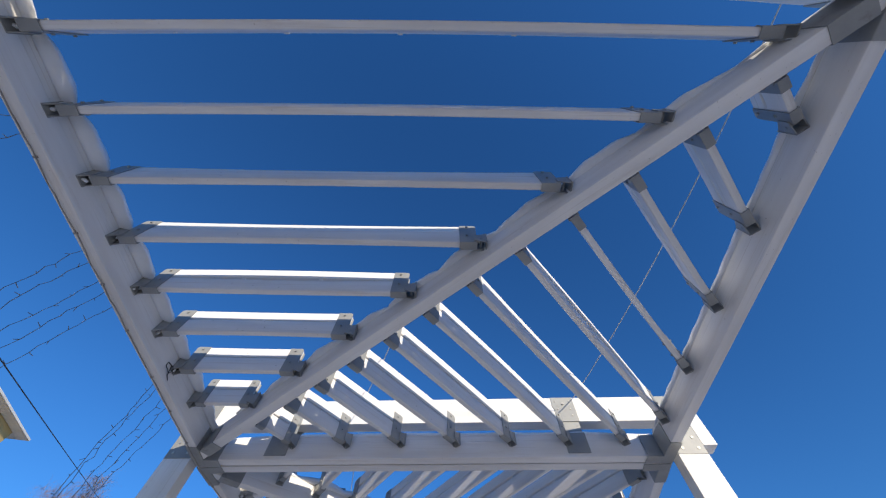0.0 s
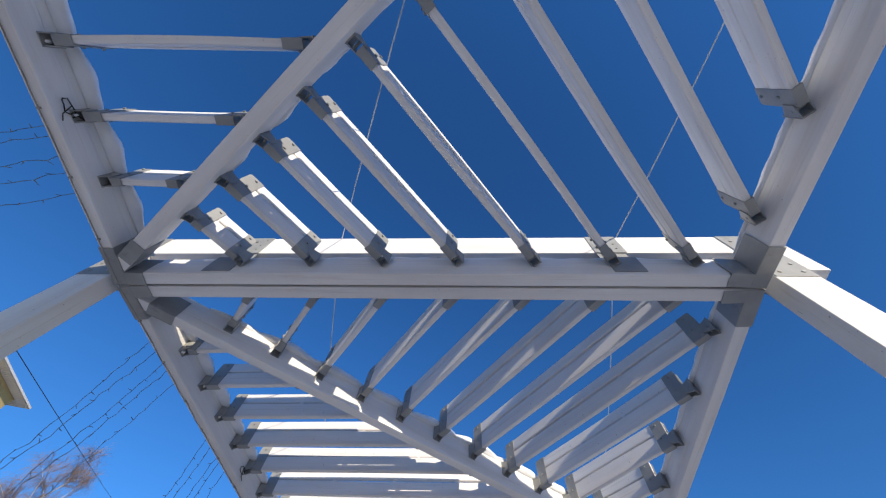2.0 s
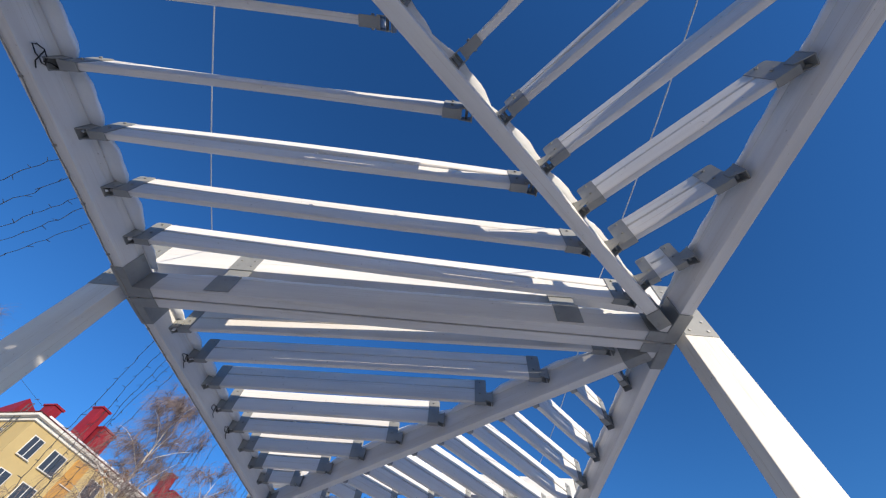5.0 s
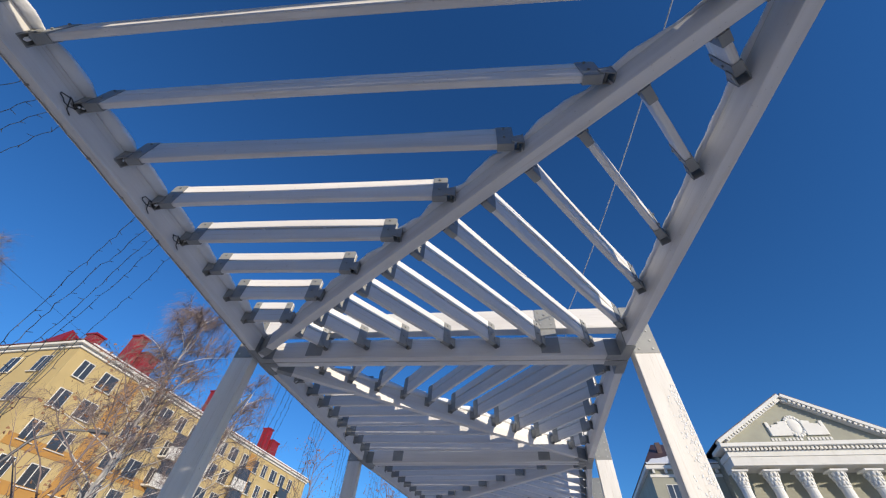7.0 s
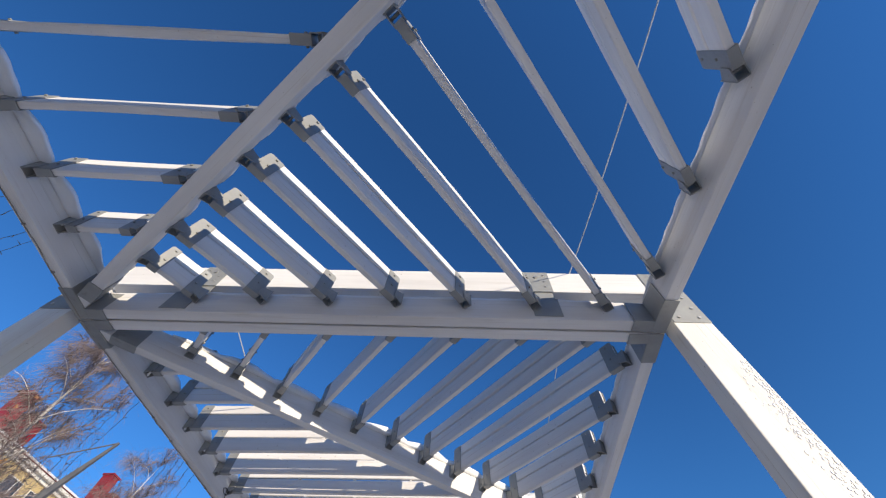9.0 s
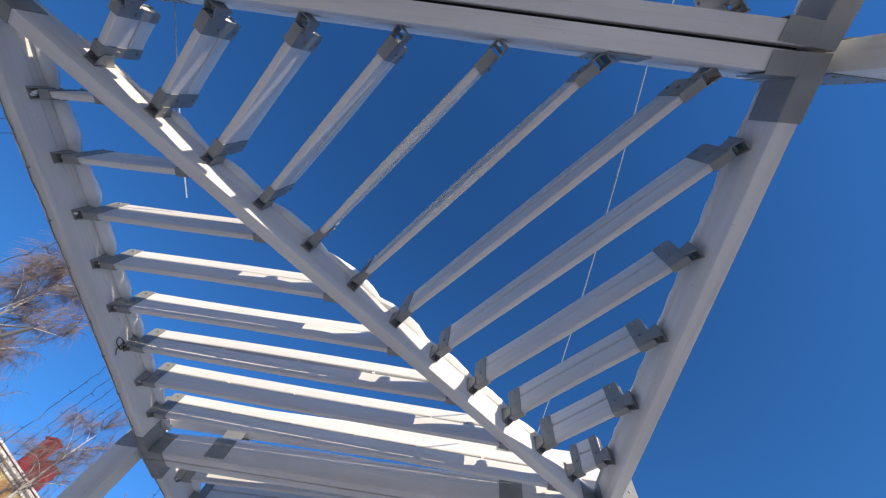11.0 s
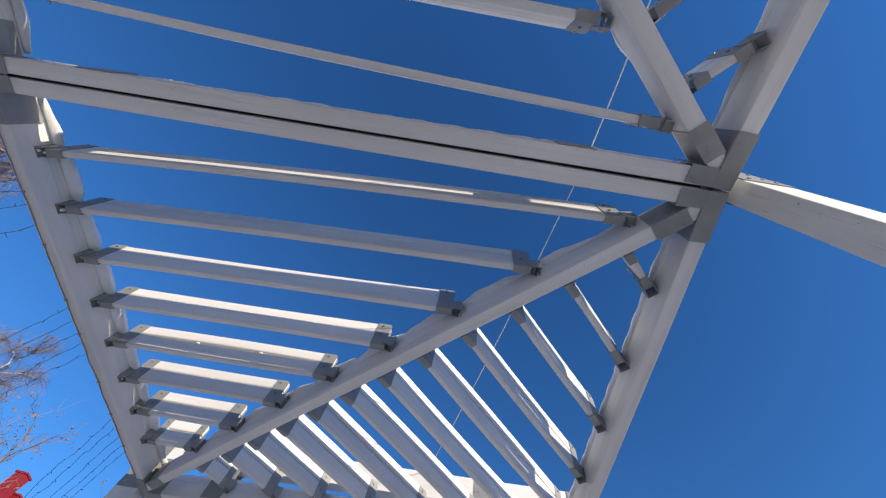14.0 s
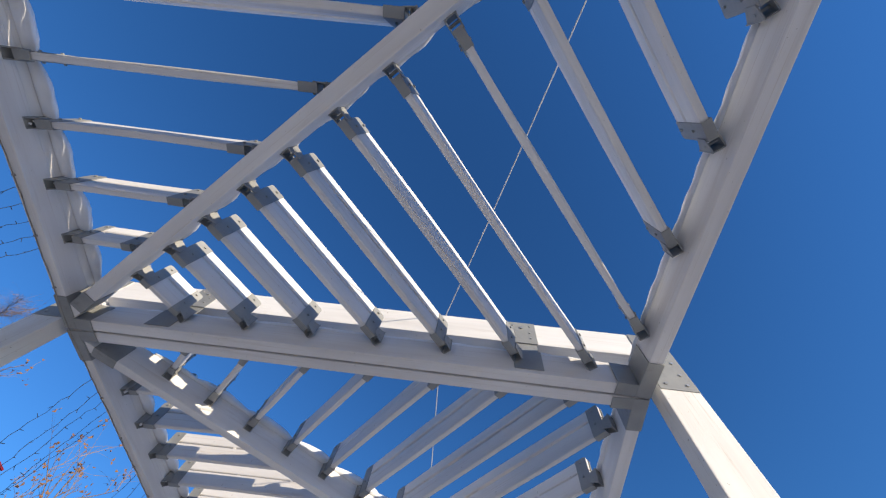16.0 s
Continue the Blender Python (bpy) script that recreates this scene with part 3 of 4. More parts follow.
    for floor in range(6):
        z = 14.95 - 2.46 * floor
        for i in range(16):
            y = 1.5 + i * 2.42
            window(thing, Matrix.Translation((0.0, y, z)) @ face @ pose(0, -0.04, 0), widths[i % 5], 1.35, (0.5, 0.38, 0.5, 0.62, 0.4)[(i + floor) % 5])
        for i in range(3):
            window(thing, pose(-2.9 - 3.6 * i, -0.04, z), 1.2, 1.35, 0.45)
    # fire ladder on the end wall
    lad = empty("fire_ladder")
    lad.parent = thing
    for x in (-1.9, -1.35):
        one_box("rail", (x - 0.03, x + 0.03, -0.42, -0.36, 3.0, EAVE + 1.2), LAMP_GREY, lad)
    for i in range(38):
        one_box("rung", (-1.88, -1.37, -0.405, -0.375, 3.2 + i * 0.4, 3.23 + i * 0.4), LAMP_GREY, lad)
    # balconies on the long side
    for y in (13.0, 24.0, 34.0):
        for floor in range(1, 6):
            z = 14.95 - 2.46 * floor - 0.75
            b = one_box("balcony", (0.05, 1.05, y, y + 2.6, z - 0.14, z), OFFWHITE, thing, "white balcony")
            one_box("parapet", (0.98, 1.05, y, y + 2.6, z + 0.002, z + 0.95), OFFWHITE, b)
            one_box("balcony_glazing", (0.99, 1.04, y + 0.03, y + 2.57, z + 0.955, z + 2.2), GLASS, b)
    return tagged(thing, "yellow plastered block of flats with red roof and chimneys", "apartment building")


flats()


# ---- the end of the next block, of which the eaves show ----
def neighbour():
    thing = empty("apartment_building")
    thing.matrix_basis = pose(-23.9, 18.9, 0, 0, 0, 10)
    L, DEEP, EAVE = 26.0, 12.0, 13.6
    one_box("wall", (-DEEP, 0, -L, 0, 0, EAVE), YELLOW, thing)
    soffit = one_box("soffit", (-DEEP - 0.6, 0.6, -L - 0.6, 0.6, EAVE + 0.002, EAVE + 0.05), OFFWHITE, thing, "white boarded soffit")
    for i in range(90):
        y = 0.56 - i * 0.14
        one_box("soffit_board", (0.02, 0.58, y - 0.12, y, EAVE - 0.014, EAVE), OFFWHITE, soffit)
    for i in range(14):
        x = 0.0 - i * 0.14
        one_box("soffit_board", (x - 0.12, x, 0.02, 0.58, EAVE - 0.014, EAVE), OFFWHITE, soffit)
    one_box("gutter_board", (0.602, 0.64, -L - 0.6, 0.64, EAVE - 0.01, EAVE + 0.09), OFFWHITE, thing, "white gutter board", bevel=0.01)
    one_box("gutter_board", (-DEEP - 0.6, 0.60, 0.602, 0.64, EAVE - 0.01, EAVE + 0.09), OFFWHITE, thing, "white gutter board", bevel=0.01)
    bm = bmesh.new()
    z0, z1 = EAVE + 0.06, EAVE + 3.4
    ring = [bm.verts.new(p) for p in ((-DEEP - 0.6, -L - 0.6, z0), (0.6, -L - 0.6, z0), (0.6, 0.6, z0), (-DEEP - 0.6, 0.6, z0))]
    r0, r1 = bm.verts.new((-DEEP / 2, -L + 5.4, z1)), bm.verts.new((-DEEP / 2, -5.4, z1))
    for f in ((ring[0], ring[1], r0), (ring[1], ring[2], r1, r0), (ring[2], ring[3], r1), (ring[3], ring[0], r0, r1), ring[::-1]):
        bm.faces.new(f)
    part("roof", bm, DARK_TIN, thing, "dark tin hip roof")
    face = Matrix.Rotation(radians(90), 4, "Z")
    for floor in range(4):
        for i in range(9):
            window(thing, Matrix.Translation((0.0, -1.9 - 2.7 * i, 11.9 - 2.9 * floor)) @ face @ pose(0, -0.04, 0), 1.3, 1.45)
    return tagged(thing, "yellow plastered block with a white boarded soffit", "apartment building")


neighbour()


# ---- the hall with the portico ----
def lathe(profile, n=14):
    bm = bmesh.new()
    rings = [[bm.verts.new((r * math.cos(math.tau * a / n), r * math.sin(math.tau * a / n), z)) for a in range(n)] for r, z in profile]
    for p, q in zip(rings, rings[1:]):
        for a in range(n):
            bm.faces.new((p[a], p[(a + 1) % n], q[(a + 1) % n], q[a]))
    bm.faces.new(rings[0][::-1])
    bm.faces.new(rings[-1])
    return bm


def hall():
    BASE, HALF, RISE = 17.6, 8.3, 4.85
    thing = empty("portico_building")
    thing.matrix_basis = pose(38.6, 38.4, 0, 0, 0, -22.9) @ Matrix.Scale(0.865, 4)
    # body and wings
    one_box("wall", (-HALF + 0.4, HALF - 0.4, 3.2, 22, 0, BASE), SAGE, thing)
    for s in (-1, 1):
        x0, x1 = sorted((s * (HALF - 0.38), s * 15.6))
        wing = one_box("wing", (x0, x1, 4.5, 20, 0, 16.3), SAGE, thing, "grey-green plastered wing")
        one_box("wing_cornice", (x0 - 0.4, x1 + 0.4, 4.0, 20.4, 16.302, 16.75), OFFWHITE, wing, "white cornice", bevel=0.06)
        one_box("wing_frieze", (x0 - 0.1, x1 + 0.1, 4.4, 4.496, 15.5, 15.8), OFFWHITE, wing)
        for i in range(6):
            xx = x0 + 0.4 + i * (x1 - x0 - 0.8) / 5
            one_box("wing_bracket", (xx - 0.12, xx + 0.12, 4.1, 4.497, 15.9, 16.3), OFFWHITE, wing)
        bm = bmesh.new()
        a = [bm.verts.new(p) for p in ((x0 - 0.5, 3.9, 16.76), (x1 + 0.5, 3.9, 16.76), (x1 + 0.5, 20.5, 16.76), (x0 - 0.5, 20.5, 16.76))]
        t0, t1 = bm.verts.new((x0 + 2.6, 11, 21.2)), bm.verts.new((x1 - 2.6, 11, 21.2))
        for f in ((a[0], a[1], t1, t0), (a[1], a[2], t1), (a[2], a[3], t0, t1), (a[3], a[0], t0), a[::-1]):
            bm.faces.new(f)
        roof = part("wing_roof", bm, DARK_TIN, wing, "dark tin hip roof with snow")
        bm = bmesh.new()
        rnd = random.Random(3)
        rise = math.atan2(4.44, 7.1)
        for i in range(40):
            xx = x0 - 0.2 + i * (x1 - x0 + 0.2) / 40
            up = max(0.2, 2.0 + 2.4 * noise.noise(Vector((xx * 0.22, s, 9))))
            up = min(up, 0.4 + max(0, (xx - x0) * 1.8), 0.4 + max(0, (x1 - xx) * 1.8))
            box(bm, xx, xx + (x1 - x0) / 40 * 1.03, 0, up, 0.01, 0.14, m=Matrix.Translation((0, 3.9, 16.77)) @ Matrix.Rotation(rise, 4, "X"), bevel=0.03)
        tagged(part("wing_snow", bm, SNOW, roof, "drifted snow on the roof"), kind="stuff")
        for floor in range(4):
            for i in range(2):
                window(wing, pose(x0 + 2.0 + i * 3.2, 4.46, 13.9 - 3.3 * floor), 1.2, 1.6, 0.5)
        ch = one_box("chimney", (x0 + 2.4, x0 + 3.0, 7.6, 8.2, 18.0, 20.4), DARK_TIN, wing, "dark roof vent")
    # entablature
    one_box("architrave", (-HALF + 0.5, HALF - 0.5, 0.25, 3.19, BASE - 2.1, BASE - 1.25), OFFWHITE, thing, "white architrave", bevel=0.04)
    one_box("frieze", (-HALF + 0.4, HALF - 0.4, 0.15, 3.18, BASE - 1.248, BASE - 0.72), OFFWHITE, thing, "white frieze")
    one_box("cornice", (-HALF - 0.15, HALF + 0.15, -0.45, 3.17, BASE - 0.40, BASE), OFFWHITE, thing, "white cornice", bevel=0.07)
    for i in range(42):
        x = -HALF + 0.3 + i * (2 * HALF - 0.6) / 41
        one_box("dentil", (x - 0.11, x + 0.11, -0.15, 0.149, BASE - 0.72, BASE - 0.402), OFFWHITE, thing)
    # pediment
    bm = bmesh.new()
    f = [bm.verts.new(p) for p in ((-HALF + 0.2, 0.35, BASE + 0.001), (HALF - 0.2, 0.35, BASE + 0.001), (0, 0.35, BASE + RISE - 0.2))]
    g = [bm.verts.new((v.co.x, 21, v.co.z)) for v in f]
    bm.faces.new(f), bm.faces.new(g[::-1])
    for a in range(3):
        bm.faces.new((f[a], g[a], g[(a + 1) % 3], f[(a + 1) % 3]))
    part("tympanum", bm, SAGE, thing, "grey-green pediment field")
    lean = math.atan2(RISE, HALF)
    run = math.hypot(RISE, HALF)
    for s in (-1, 1):
        m = Matrix.Translation((s * HALF, 0, BASE)) @ (Matrix.Rotation(-lean, 4, "Y") if s < 0 else Matrix.Rotation(lean, 4, "Y") @ Matrix.Rotation(math.pi, 4, "Z") @ Matrix.Diagonal((1, -1, 1, 1)))
        rake = one_box("raking_cornice", (-0.1, run, -0.5, 0.5, 0.0, 0.36), OFFWHITE, thing, "white raking cornice", m=m, bevel=0.05)
        one_box("raking_moulding", (0.7, run - 0.2, -0.2, 0.34, -0.28, -0.004), OFFWHITE, rake, m=m)
        one_box("roof_edge", (-0.2, run + 0.02, -0.45, 21.3, 0.365, 0.43), DARK_TIN, thing, "dark tin roof edge", m=m)
        for i in range(20):
            x = 1.0 + i * (run - 1.5) / 20
            one_box("dentil", (x - 0.11, x + 0.11, -0.42, -0.202, -0.26, -0.006), OFFWHITE, thing, m=m)
    # relief: a wreathed shield between banners, kept plain
    bm = bmesh.new()
    z = BASE + 1.75
    bmesh.ops.create_uvsphere(bm, u_segments=18, v_segments=10, radius=0.75, matrix=Matrix.Translation((0, 0.3, z)) @ Matrix.Diagonal((0.85, 0.25, 1.15, 1)))
    for i in range(18):
        a = math.tau * i / 18
        bmesh.ops.create_icosphere(bm, subdivisions=1, radius=0.19, matrix=Matrix.Translation((0.78 * math.cos(a), 0.24, z + 1.0 * math.sin(a))) @ Matrix.Diagonal((1, 0.6, 1.2, 1)))
    for s in (-1, 1):
        for j in range(5):
            box(bm, *sorted((s * (0.7 + j * 0.38), s * (1.15 + j * 0.38))), 0.12, 0.34, z - 1.0, z + 0.55 - 0.16 * j + 0.12 * (j % 2), bevel=0.04)
        box(bm, *sorted((s * 2.4, s * 2.75)), 0.18, 0.34, z - 1.0, z + 0.5, bevel=0.05)
    part("relief", bm, OFFWHITE, thing, "white plaster relief")
    for i in range(17):                                      # raised letters, too far off to read
        if i in (3, 9):
            continue
        one_box("letter_bar", (-2.9 + i * 0.34, -2.9 + i * 0.34 + 0.22, 0.29, 0.345, BASE + 0.28, BASE + 0.58), OFFWHITE, thing)
    # columns
    shaft = [(0.62, 0.0), (0.62, 0.3), (0.54, 0.45), (0.55, 4.5), (0.47, 13.55), (0.53, 13.62), (0.53, 13.75), (0.46, 13.8), (0.50, 14.2), (0.62, 14.55), (0.52, 14.6), (0.60, 14.85), (0.78, 15.02)]
    for i in range(6):
        x = -7.4 + i * 2.96
        c = part("column", lathe(shaft), OFFWHITE, thing, "white column with leafy capital")
        c.matrix_basis = pose(x, 1.2, 0)
        one_box("abacus", (-0.78, 0.78, -0.78, 0.78, 15.022, 15.195), OFFWHITE, c, bevel=0.03)
        bm = bmesh.new()
        for tier, (zz, rr) in enumerate(((13.85, 0.5), (14.25, 0.56), (14.62, 0.66))):
            for j in range(10):
                a = math.tau * (j + 0.5 * tier) / 10
                bmesh.ops.create_icosphere(bm, subdivisions=1, radius=0.17, matrix=Matrix.Translation((rr * math.cos(a), rr * math.sin(a), zz + 0.12)) @ Matrix.Rotation(a, 4, "Z") @ Matrix.Diagonal((0.5, 0.9, 1.5, 1)))
        part("acanthus", bm, OFFWHITE, c, "carved leaves")
    return tagged(thing, "grey-green hall with white columned portico and pediment", "public building")


hall()


# ---- bare trees ----
def limb_mesh(points, r0, r1, n=6):
    bm = bmesh.new()
    rings = []
    for i, p in enumerate(points):
        r = r0 + (r1 - r0) * i / (len(points) - 1)
        d = (points[min(i + 1, len(points) - 1)] - points[max(i - 1, 0)]).normalized()
        side = d.cross(Vector((0.2, 0.93, 0.1))).normalized()
        up = d.cross(side)
        rings.append([bm.verts.new(p + (side * math.cos(math.tau * a / n) + up * math.sin(math.tau * a / n)) * r) for a in range(n)])
    for p, q in zip(rings, rings[1:]):
        for a in range(n):
            bm.faces.new((p[a], p[(a + 1) % n], q[(a + 1) % n], q[a]))
    for f in bm.faces:
        f.smooth = True
    return bm


def bare_tree(name, x, y, height, seed, droop, label, limbs=30, twigs=50, spread=0.30, leaves=0, branches=9):
    rnd = random.Random(seed)
    thing = empty(name, x, y, 0)
    trunk, p, d = [], Vector((0, 0, 0)), Vector((rnd.uniform(-0.05, 0.05), rnd.uniform(-0.05, 0.05), 1))
    steps = 14
    for i in range(steps + 1):
        trunk.append(p.copy())
        p = p + d.normalized() * height * 0.97 / steps
        d += Vector((rnd.gauss(0, 0.05), rnd.gauss(0, 0.05), 0))
    part("trunk", limb_mesh(trunk, height * (0.016 if droop > 0.5 else 0.008), 0.010, 9), BARK if droop > 0.5 else TWIG, thing)
    verts, faces = [], []

    def strand(points, r):
        base = len(verts)
        for i, q in enumerate(points):
            rr = r * (1 - 0.75 * i / (len(points) - 1))
            for a in range(3):
                verts.append(q + Vector((math.cos(math.tau * a / 3) * rr, math.sin(math.tau * a / 3) * rr, 0.3 * rr * (a - 1))))
        for i in range(len(points) - 1):
            for a in range(3):
                faces.append((base + 3 * i + a, base + 3 * i + (a + 1) % 3, base + 3 * i + 3 + (a + 1) % 3, base + 3 * i + 3 + a))

    tips = []
    for j in range(limbs):
        s = 0.28 + 0.70 * (j + rnd.random()) / limbs
        idx = s * steps
        start = trunk[int(idx)].lerp(trunk[min(int(idx) + 1, steps)], idx % 1)
        a = j * 2.4 + rnd.uniform(-0.5, 0.5)
        reach = height * spread * (1.15 - s) * rnd.uniform(0.75, 1.2) + 0.25
        q, dirn, pts = start.copy(), Vector((math.cos(a), math.sin(a), rnd.uniform(0.7, 1.3))).normalized(), []
        for i in range(8):
            pts.append(q.copy())
            q += dirn * reach * 1.25 / 7
            dirn = (dirn + Vector((rnd.gauss(0, 0.10), rnd.gauss(0, 0.10), rnd.gauss(0.02, 0.10) - droop * 0.10))).normalized()
        part("limb", limb_mesh(pts, 0.010 + height * 0.0028 * (1.1 - s), 0.005, 5), BARK if droop > 0.5 else TWIG, thing)
        for _b in range(branches):
            i = rnd.uniform(0.8, 6.99)
            b = pts[int(i)].lerp(pts[int(i) + 1], i % 1)
            da = rnd.uniform(0, math.tau)
            bd = ((pts[-1] - pts[0]).normalized() * 0.8 + Vector((math.cos(da), math.sin(da), rnd.uniform(0.0, 0.8))) * 0.9).normalized()
            br, ln = [b.copy()], (0.25 + 0.45 * reach) * rnd.uniform(0.6, 1.2)
            for _i in range(5):
                b = b + bd * ln / 5
                bd = (bd + Vector((rnd.gauss(0, 0.12), rnd.gauss(0, 0.12), -droop * 0.06 + rnd.gauss(0, 0.08)))).normalized()
                br.append(b.copy())
            strand(br, 0.009)
            for _ in range(twigs):
                i = rnd.uniform(0.6, 4.99)
                c = br[int(i)].lerp(br[int(i) + 1], i % 1)
                da = rnd.uniform(0, math.tau)
                tw, td = [c.copy()], (bd * 0.9 + Vector((math.cos(da), math.sin(da), rnd.uniform(-0.3, 0.7))) * 0.8).normalized()
                n = 5
                ln2 = rnd.uniform(0.35, 1.2) * height * 0.07
                for _i in range(n):
                    c = c + td * ln2 / n
                    td = (td + Vector((rnd.gauss(0, 0.12), rnd.gauss(0, 0.12), -droop * 0.38 + rnd.gauss(0, 0.06)))).normalized()
                    tw.append(c.copy())
                strand(tw, rnd.uniform(0.004, 0.0068))
                tips.append(tw[-1])
    me = bpy.data.meshes.new("crown")
    me.from_pydata([tuple(v) for v in verts], [], faces)
    me.materials.append(TWIG)
    crown = new("crown", me)
    crown.parent = thing
    tagged(crown, "fine hanging brown twigs" if droop > 0.5 else "fine brown twigs", kind="stuff")
    if leaves:
        bm = bmesh.new()
        for _ in range(leaves):
            c = rnd.choice(tips)
            m = Matrix.Translation(c + Vector((rnd.gauss(0, 0.05), rnd.gauss(0, 0.05), rnd.gauss(-0.04, 0.05)))) @ Euler((rnd.uniform(0, 6), rnd.uniform(0, 6), rnd.uniform(0, 6))).to_matrix().to_4x4()
            bmesh.ops.create_cone(bm, cap_ends=True, segments=4, radius1=0.022, radius2=0.006, depth=0.055, matrix=m @ Matrix.Diagonal((1, 0.3, 1, 1)))
        tagged(part("dry_leaves", bm, DRY_LEAF, thing, "withered brown leaves"), kind="stuff")
    return tagged(thing, label, "tree")


bare_tree("birch_tree", -9.4, 23.2, 10.5, 5, 1.0, "bare white-barked birch with hanging brown twigs")
bare_tree("birch_tree", -19.5, 19.0, 12.1, 8, 0.9, "bare white-barked birch with hanging brown twigs", limbs=24, twigs=42)
bare_tree("birch_tree", -10.7, 33.4, 12.5, 11, 1.0, "bare white-barked birch with hanging brown twigs", limbs=24, twigs=42)
bare_tree("small_tree", -4.8, 15.3, 4.7, 21, 0.2, "small bare tree with withered brown leaves", limbs=14, twigs=4, spread=0.34, leaves=260, branches=4)
bare_tree("small_tree", -2.9, 25.6, 6.6, 23, 0.2, "small bare tree with withered brown leaves", limbs=16, twigs=4, spread=0.34, leaves=420, branches=4)

bare_tree("small_tree", 0.8, 24.9, 5.6, 29, 0.2, "small bare tree with withered brown leaves", limbs=15, twigs=4, spread=0.34, leaves=420, branches=4)


# ---- street lamp with an angular head ----
def street_lamp(x, y):
    thing = empty("street_lamp", x, y, 0)
    thing.matrix_basis = pose(x, y, 0) @ Matrix.Scale(0.635, 4)
    bm = bmesh.new()
    rod(bm, (0, 0, 0), (0, 0, 6.6), 0.075, 0.05, 10)
    part("pole", bm, OFFWHITE, thing, "white pole")
    bm = bmesh.new()
    vs = [bm.verts.new(p) for p in ((-0.10, -0.06, 6.4), (0.10, -0.06, 6.4), (0.10, 0.06, 6.4), (-0.10, 0.06, 6.4), (0.75, -0.03, 8.2), (0.80, -0.03, 8.18), (0.80, 0.03, 8.18), (0.75, 0.03, 8.2))]
    for f in ((0, 1, 5, 4), (1, 2, 6, 5), (2, 3, 7, 6), (3, 0, 4, 7), (4, 5, 6, 7), (3, 2, 1, 0)):
        bm.faces.new([vs[i] for i in f])
    part("head", bm, LAMP_GREY, thing, "grey wedge-shaped head")
    bm = bmesh.new()
    rod(bm, (0.78, 0, 8.19), (-0.5, 0, 7.55), 0.02, n=6)
    part("stay", bm, LAMP_GREY, thing)
    return tagged(thing, "white street lamp with a pointed grey head", "street lamp")


street_lamp(-3.75, 16.9)


def arm_lamp(x, y):
    thing = empty("street_lamp")
    thing.matrix_basis = pose(x, y, 0) @ Matrix.Scale(0.82, 4)
    pts = [Vector((0, 0, 0)), Vector((0, 0, 3.0)), Vector((0.05, 0.05, 4.4)), Vector((0.3, 0.2, 5.2)), Vector((0.8, 0.5, 5.65)), Vector((1.4, 0.9, 5.8))]
    part("pole", limb_mesh(pts, 0.06, 0.035, 8), LAMP_GREY, thing, "dark curved pole")
    bm = bmesh.new()
    box(bm, 1.3, 1.9, 0.78, 1.02, 5.74, 5.84, bevel=0.03)
    part("head", bm, LAMP_GREY, thing)
    return tagged(thing, "dark street lamp with a curved arm", "street lamp")


arm_lamp(-9.4, 19.0)

a, b = bay_pose(0) @ Vector((-0.45, BAY * 0.55, LOUVER_Z + LOUVER_H + 0.006)), joint_pose(1) @ Vector((-1.10, 0, cross_top))
tagged(part("roof_cable", wire_mesh(sagging(a, b, 0.03), 0.0045, 5), CABLE), "thin pale cable slung between the cross beams", "cable", "roof cables")
a, b = joint_pose(3) @ Vector((-1.76, 0, cross_top)), bay_pose(3) @ Vector((-1.74, BAY * 0.34, LOUVER_Z + LOUVER_H + 0.006))
tagged(part("roof_cable", wire_mesh(sagging(a, b, 0.02), 0.0045, 5), CABLE), "thin pale cable slung between the cross beams", "cable", "roof cables")


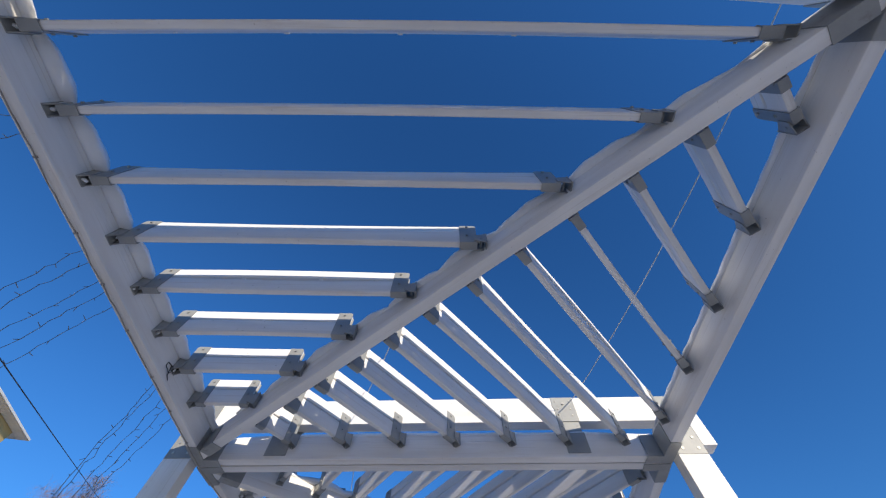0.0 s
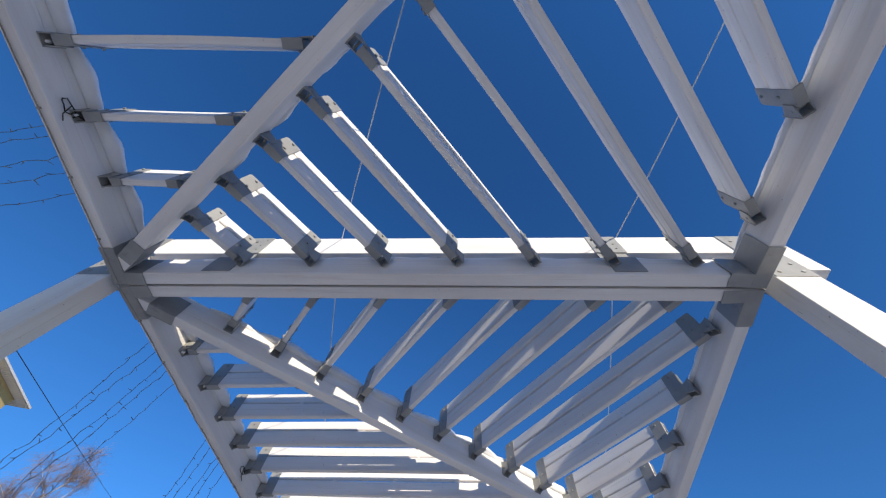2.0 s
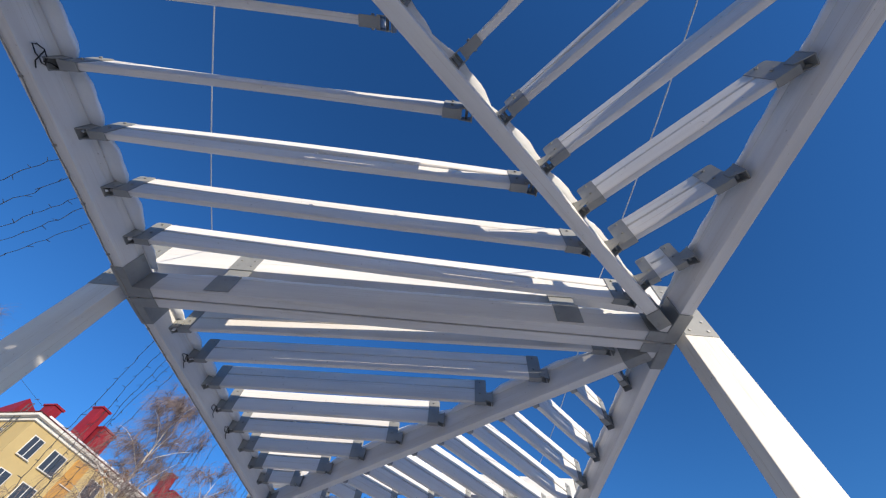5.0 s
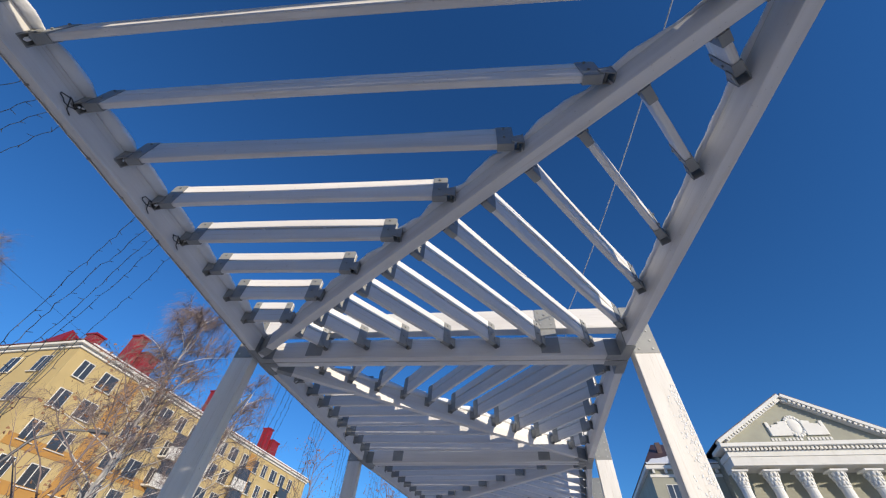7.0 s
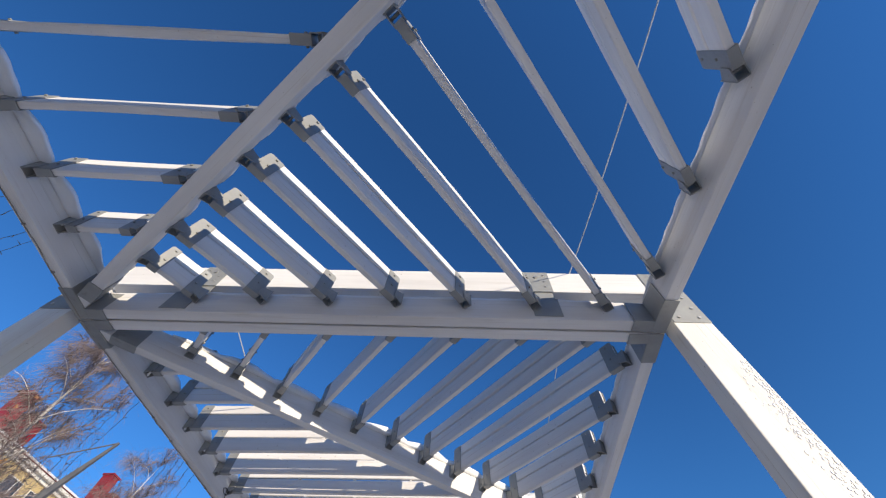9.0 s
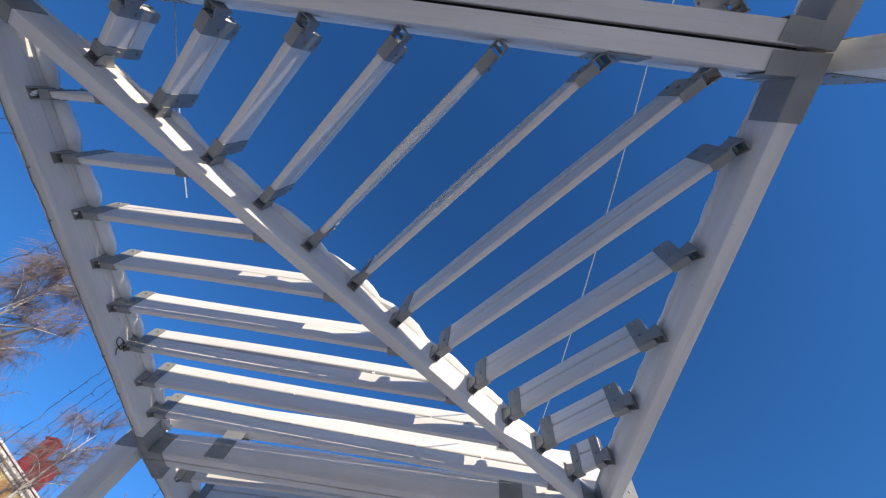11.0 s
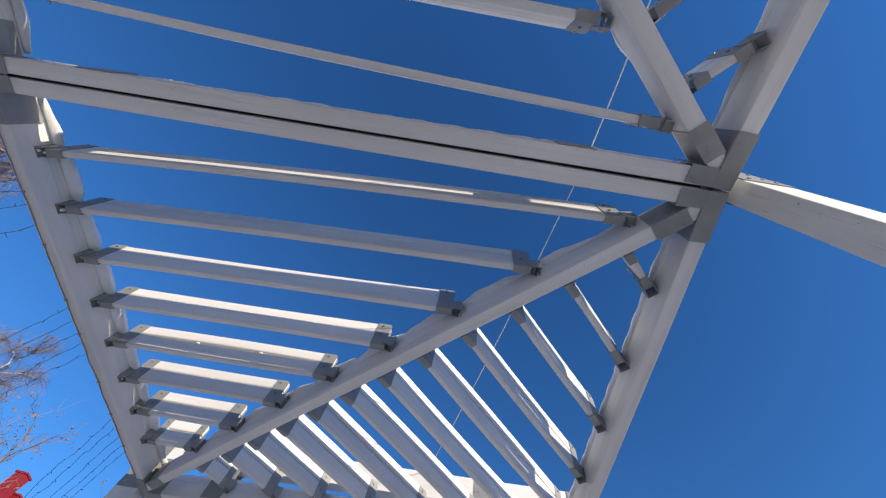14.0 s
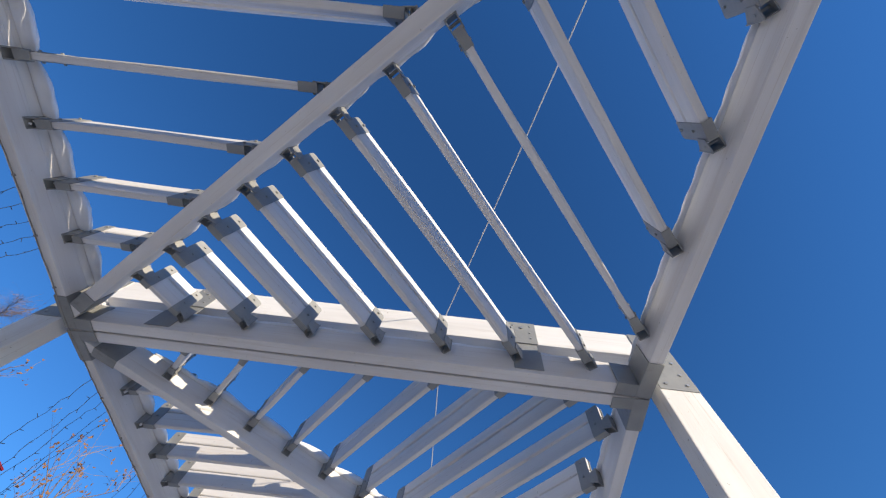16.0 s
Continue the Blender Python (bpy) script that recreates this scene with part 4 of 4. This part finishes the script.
# feed wire clipped along the underside of the left beam
for k in range(-1, 8):
    rnd = random.Random(60 + k)
    y0, span = near_y(X_L), BAY - 2 * near_y(X_L)
    pts = [Vector((X_L - 0.062 + 0.012 * noise.noise(Vector((i * 0.35, k, 2))), y0 + span * i / 60, Z_B - 0.0075 - 0.006 * abs(noise.noise(Vector((i * 0.5, k, 7)))))) for i in range(61)]
    thing = part("feed_wire", wire_mesh(pts, 0.004, 5), CLIP)
    thing.matrix_basis = bay_pose(k)
    for i in range(9):
        y = y0 + 0.3 + i * 0.40 + rnd.uniform(-0.05, 0.05)
        bm = bmesh.new()
        box(bm, X_L - 0.071, X_L - 0.051, y - 0.006, y + 0.006, Z_B - 0.0135, Z_B - 0.0005, bevel=0.002)
        part("clip", bm, CLIP, thing)
    tagged(thing, "grey-brown feed wire clipped under the side beam", "cable", "feed wires")


# overhead wire from the corner of the flats to a column of the walk
a, b = Vector((-24.3, 34.2, 14.9)), joint_pose(0) @ Vector((X_L - BEAM_W - 0.19, 0, 3.2))
tagged(part("overhead_wire", wire_mesh(sagging(a, b, 0.12, 24), 0.006, 5), RUBBER_AND_SHADE), "thin black overhead wire between house and column", "cable")


# spare ends of the light strings, coiled and tied at the brackets
def cable_loop(k, i, seed):
    rnd = random.Random(seed)
    y = FIRST + PITCH * i
    y = BAY - y if k % 2 else y
    pts = [Vector((0.012, 0.03, 0.03)), Vector((0.008, 0.0, 0.0))]
    for j in range(15):
        a = math.tau * j / 11 + rnd.uniform(-0.15, 0.15)
        r = 0.034 + rnd.uniform(-0.008, 0.012)
        pts.append(Vector((0.010 + 0.004 * math.sin(j), -0.055 + 1.5 * r * math.cos(a), -0.035 + 0.7 * r * math.sin(a))))
    pts += [Vector((0.006, -0.02, -0.075)), Vector((0.012, 0.015, -0.095))]
    ob = part("cable_loop", wire_mesh(pts, 0.0034, 5), RUBBER_AND_SHADE)
    ob.matrix_basis = bay_pose(k) @ pose(X_L, y, LOUVER_Z + 0.01)
    return tagged(ob, "black spare cable coiled and tied at a bracket", "cable", "cable loops")


for k, i, seed in ((2, 4, 1), (2, 3, 2), (2, 1, 3), (1, 3, 4), (0, 6, 5), (3, 2, 6)):
    cable_loop(k, i, seed)
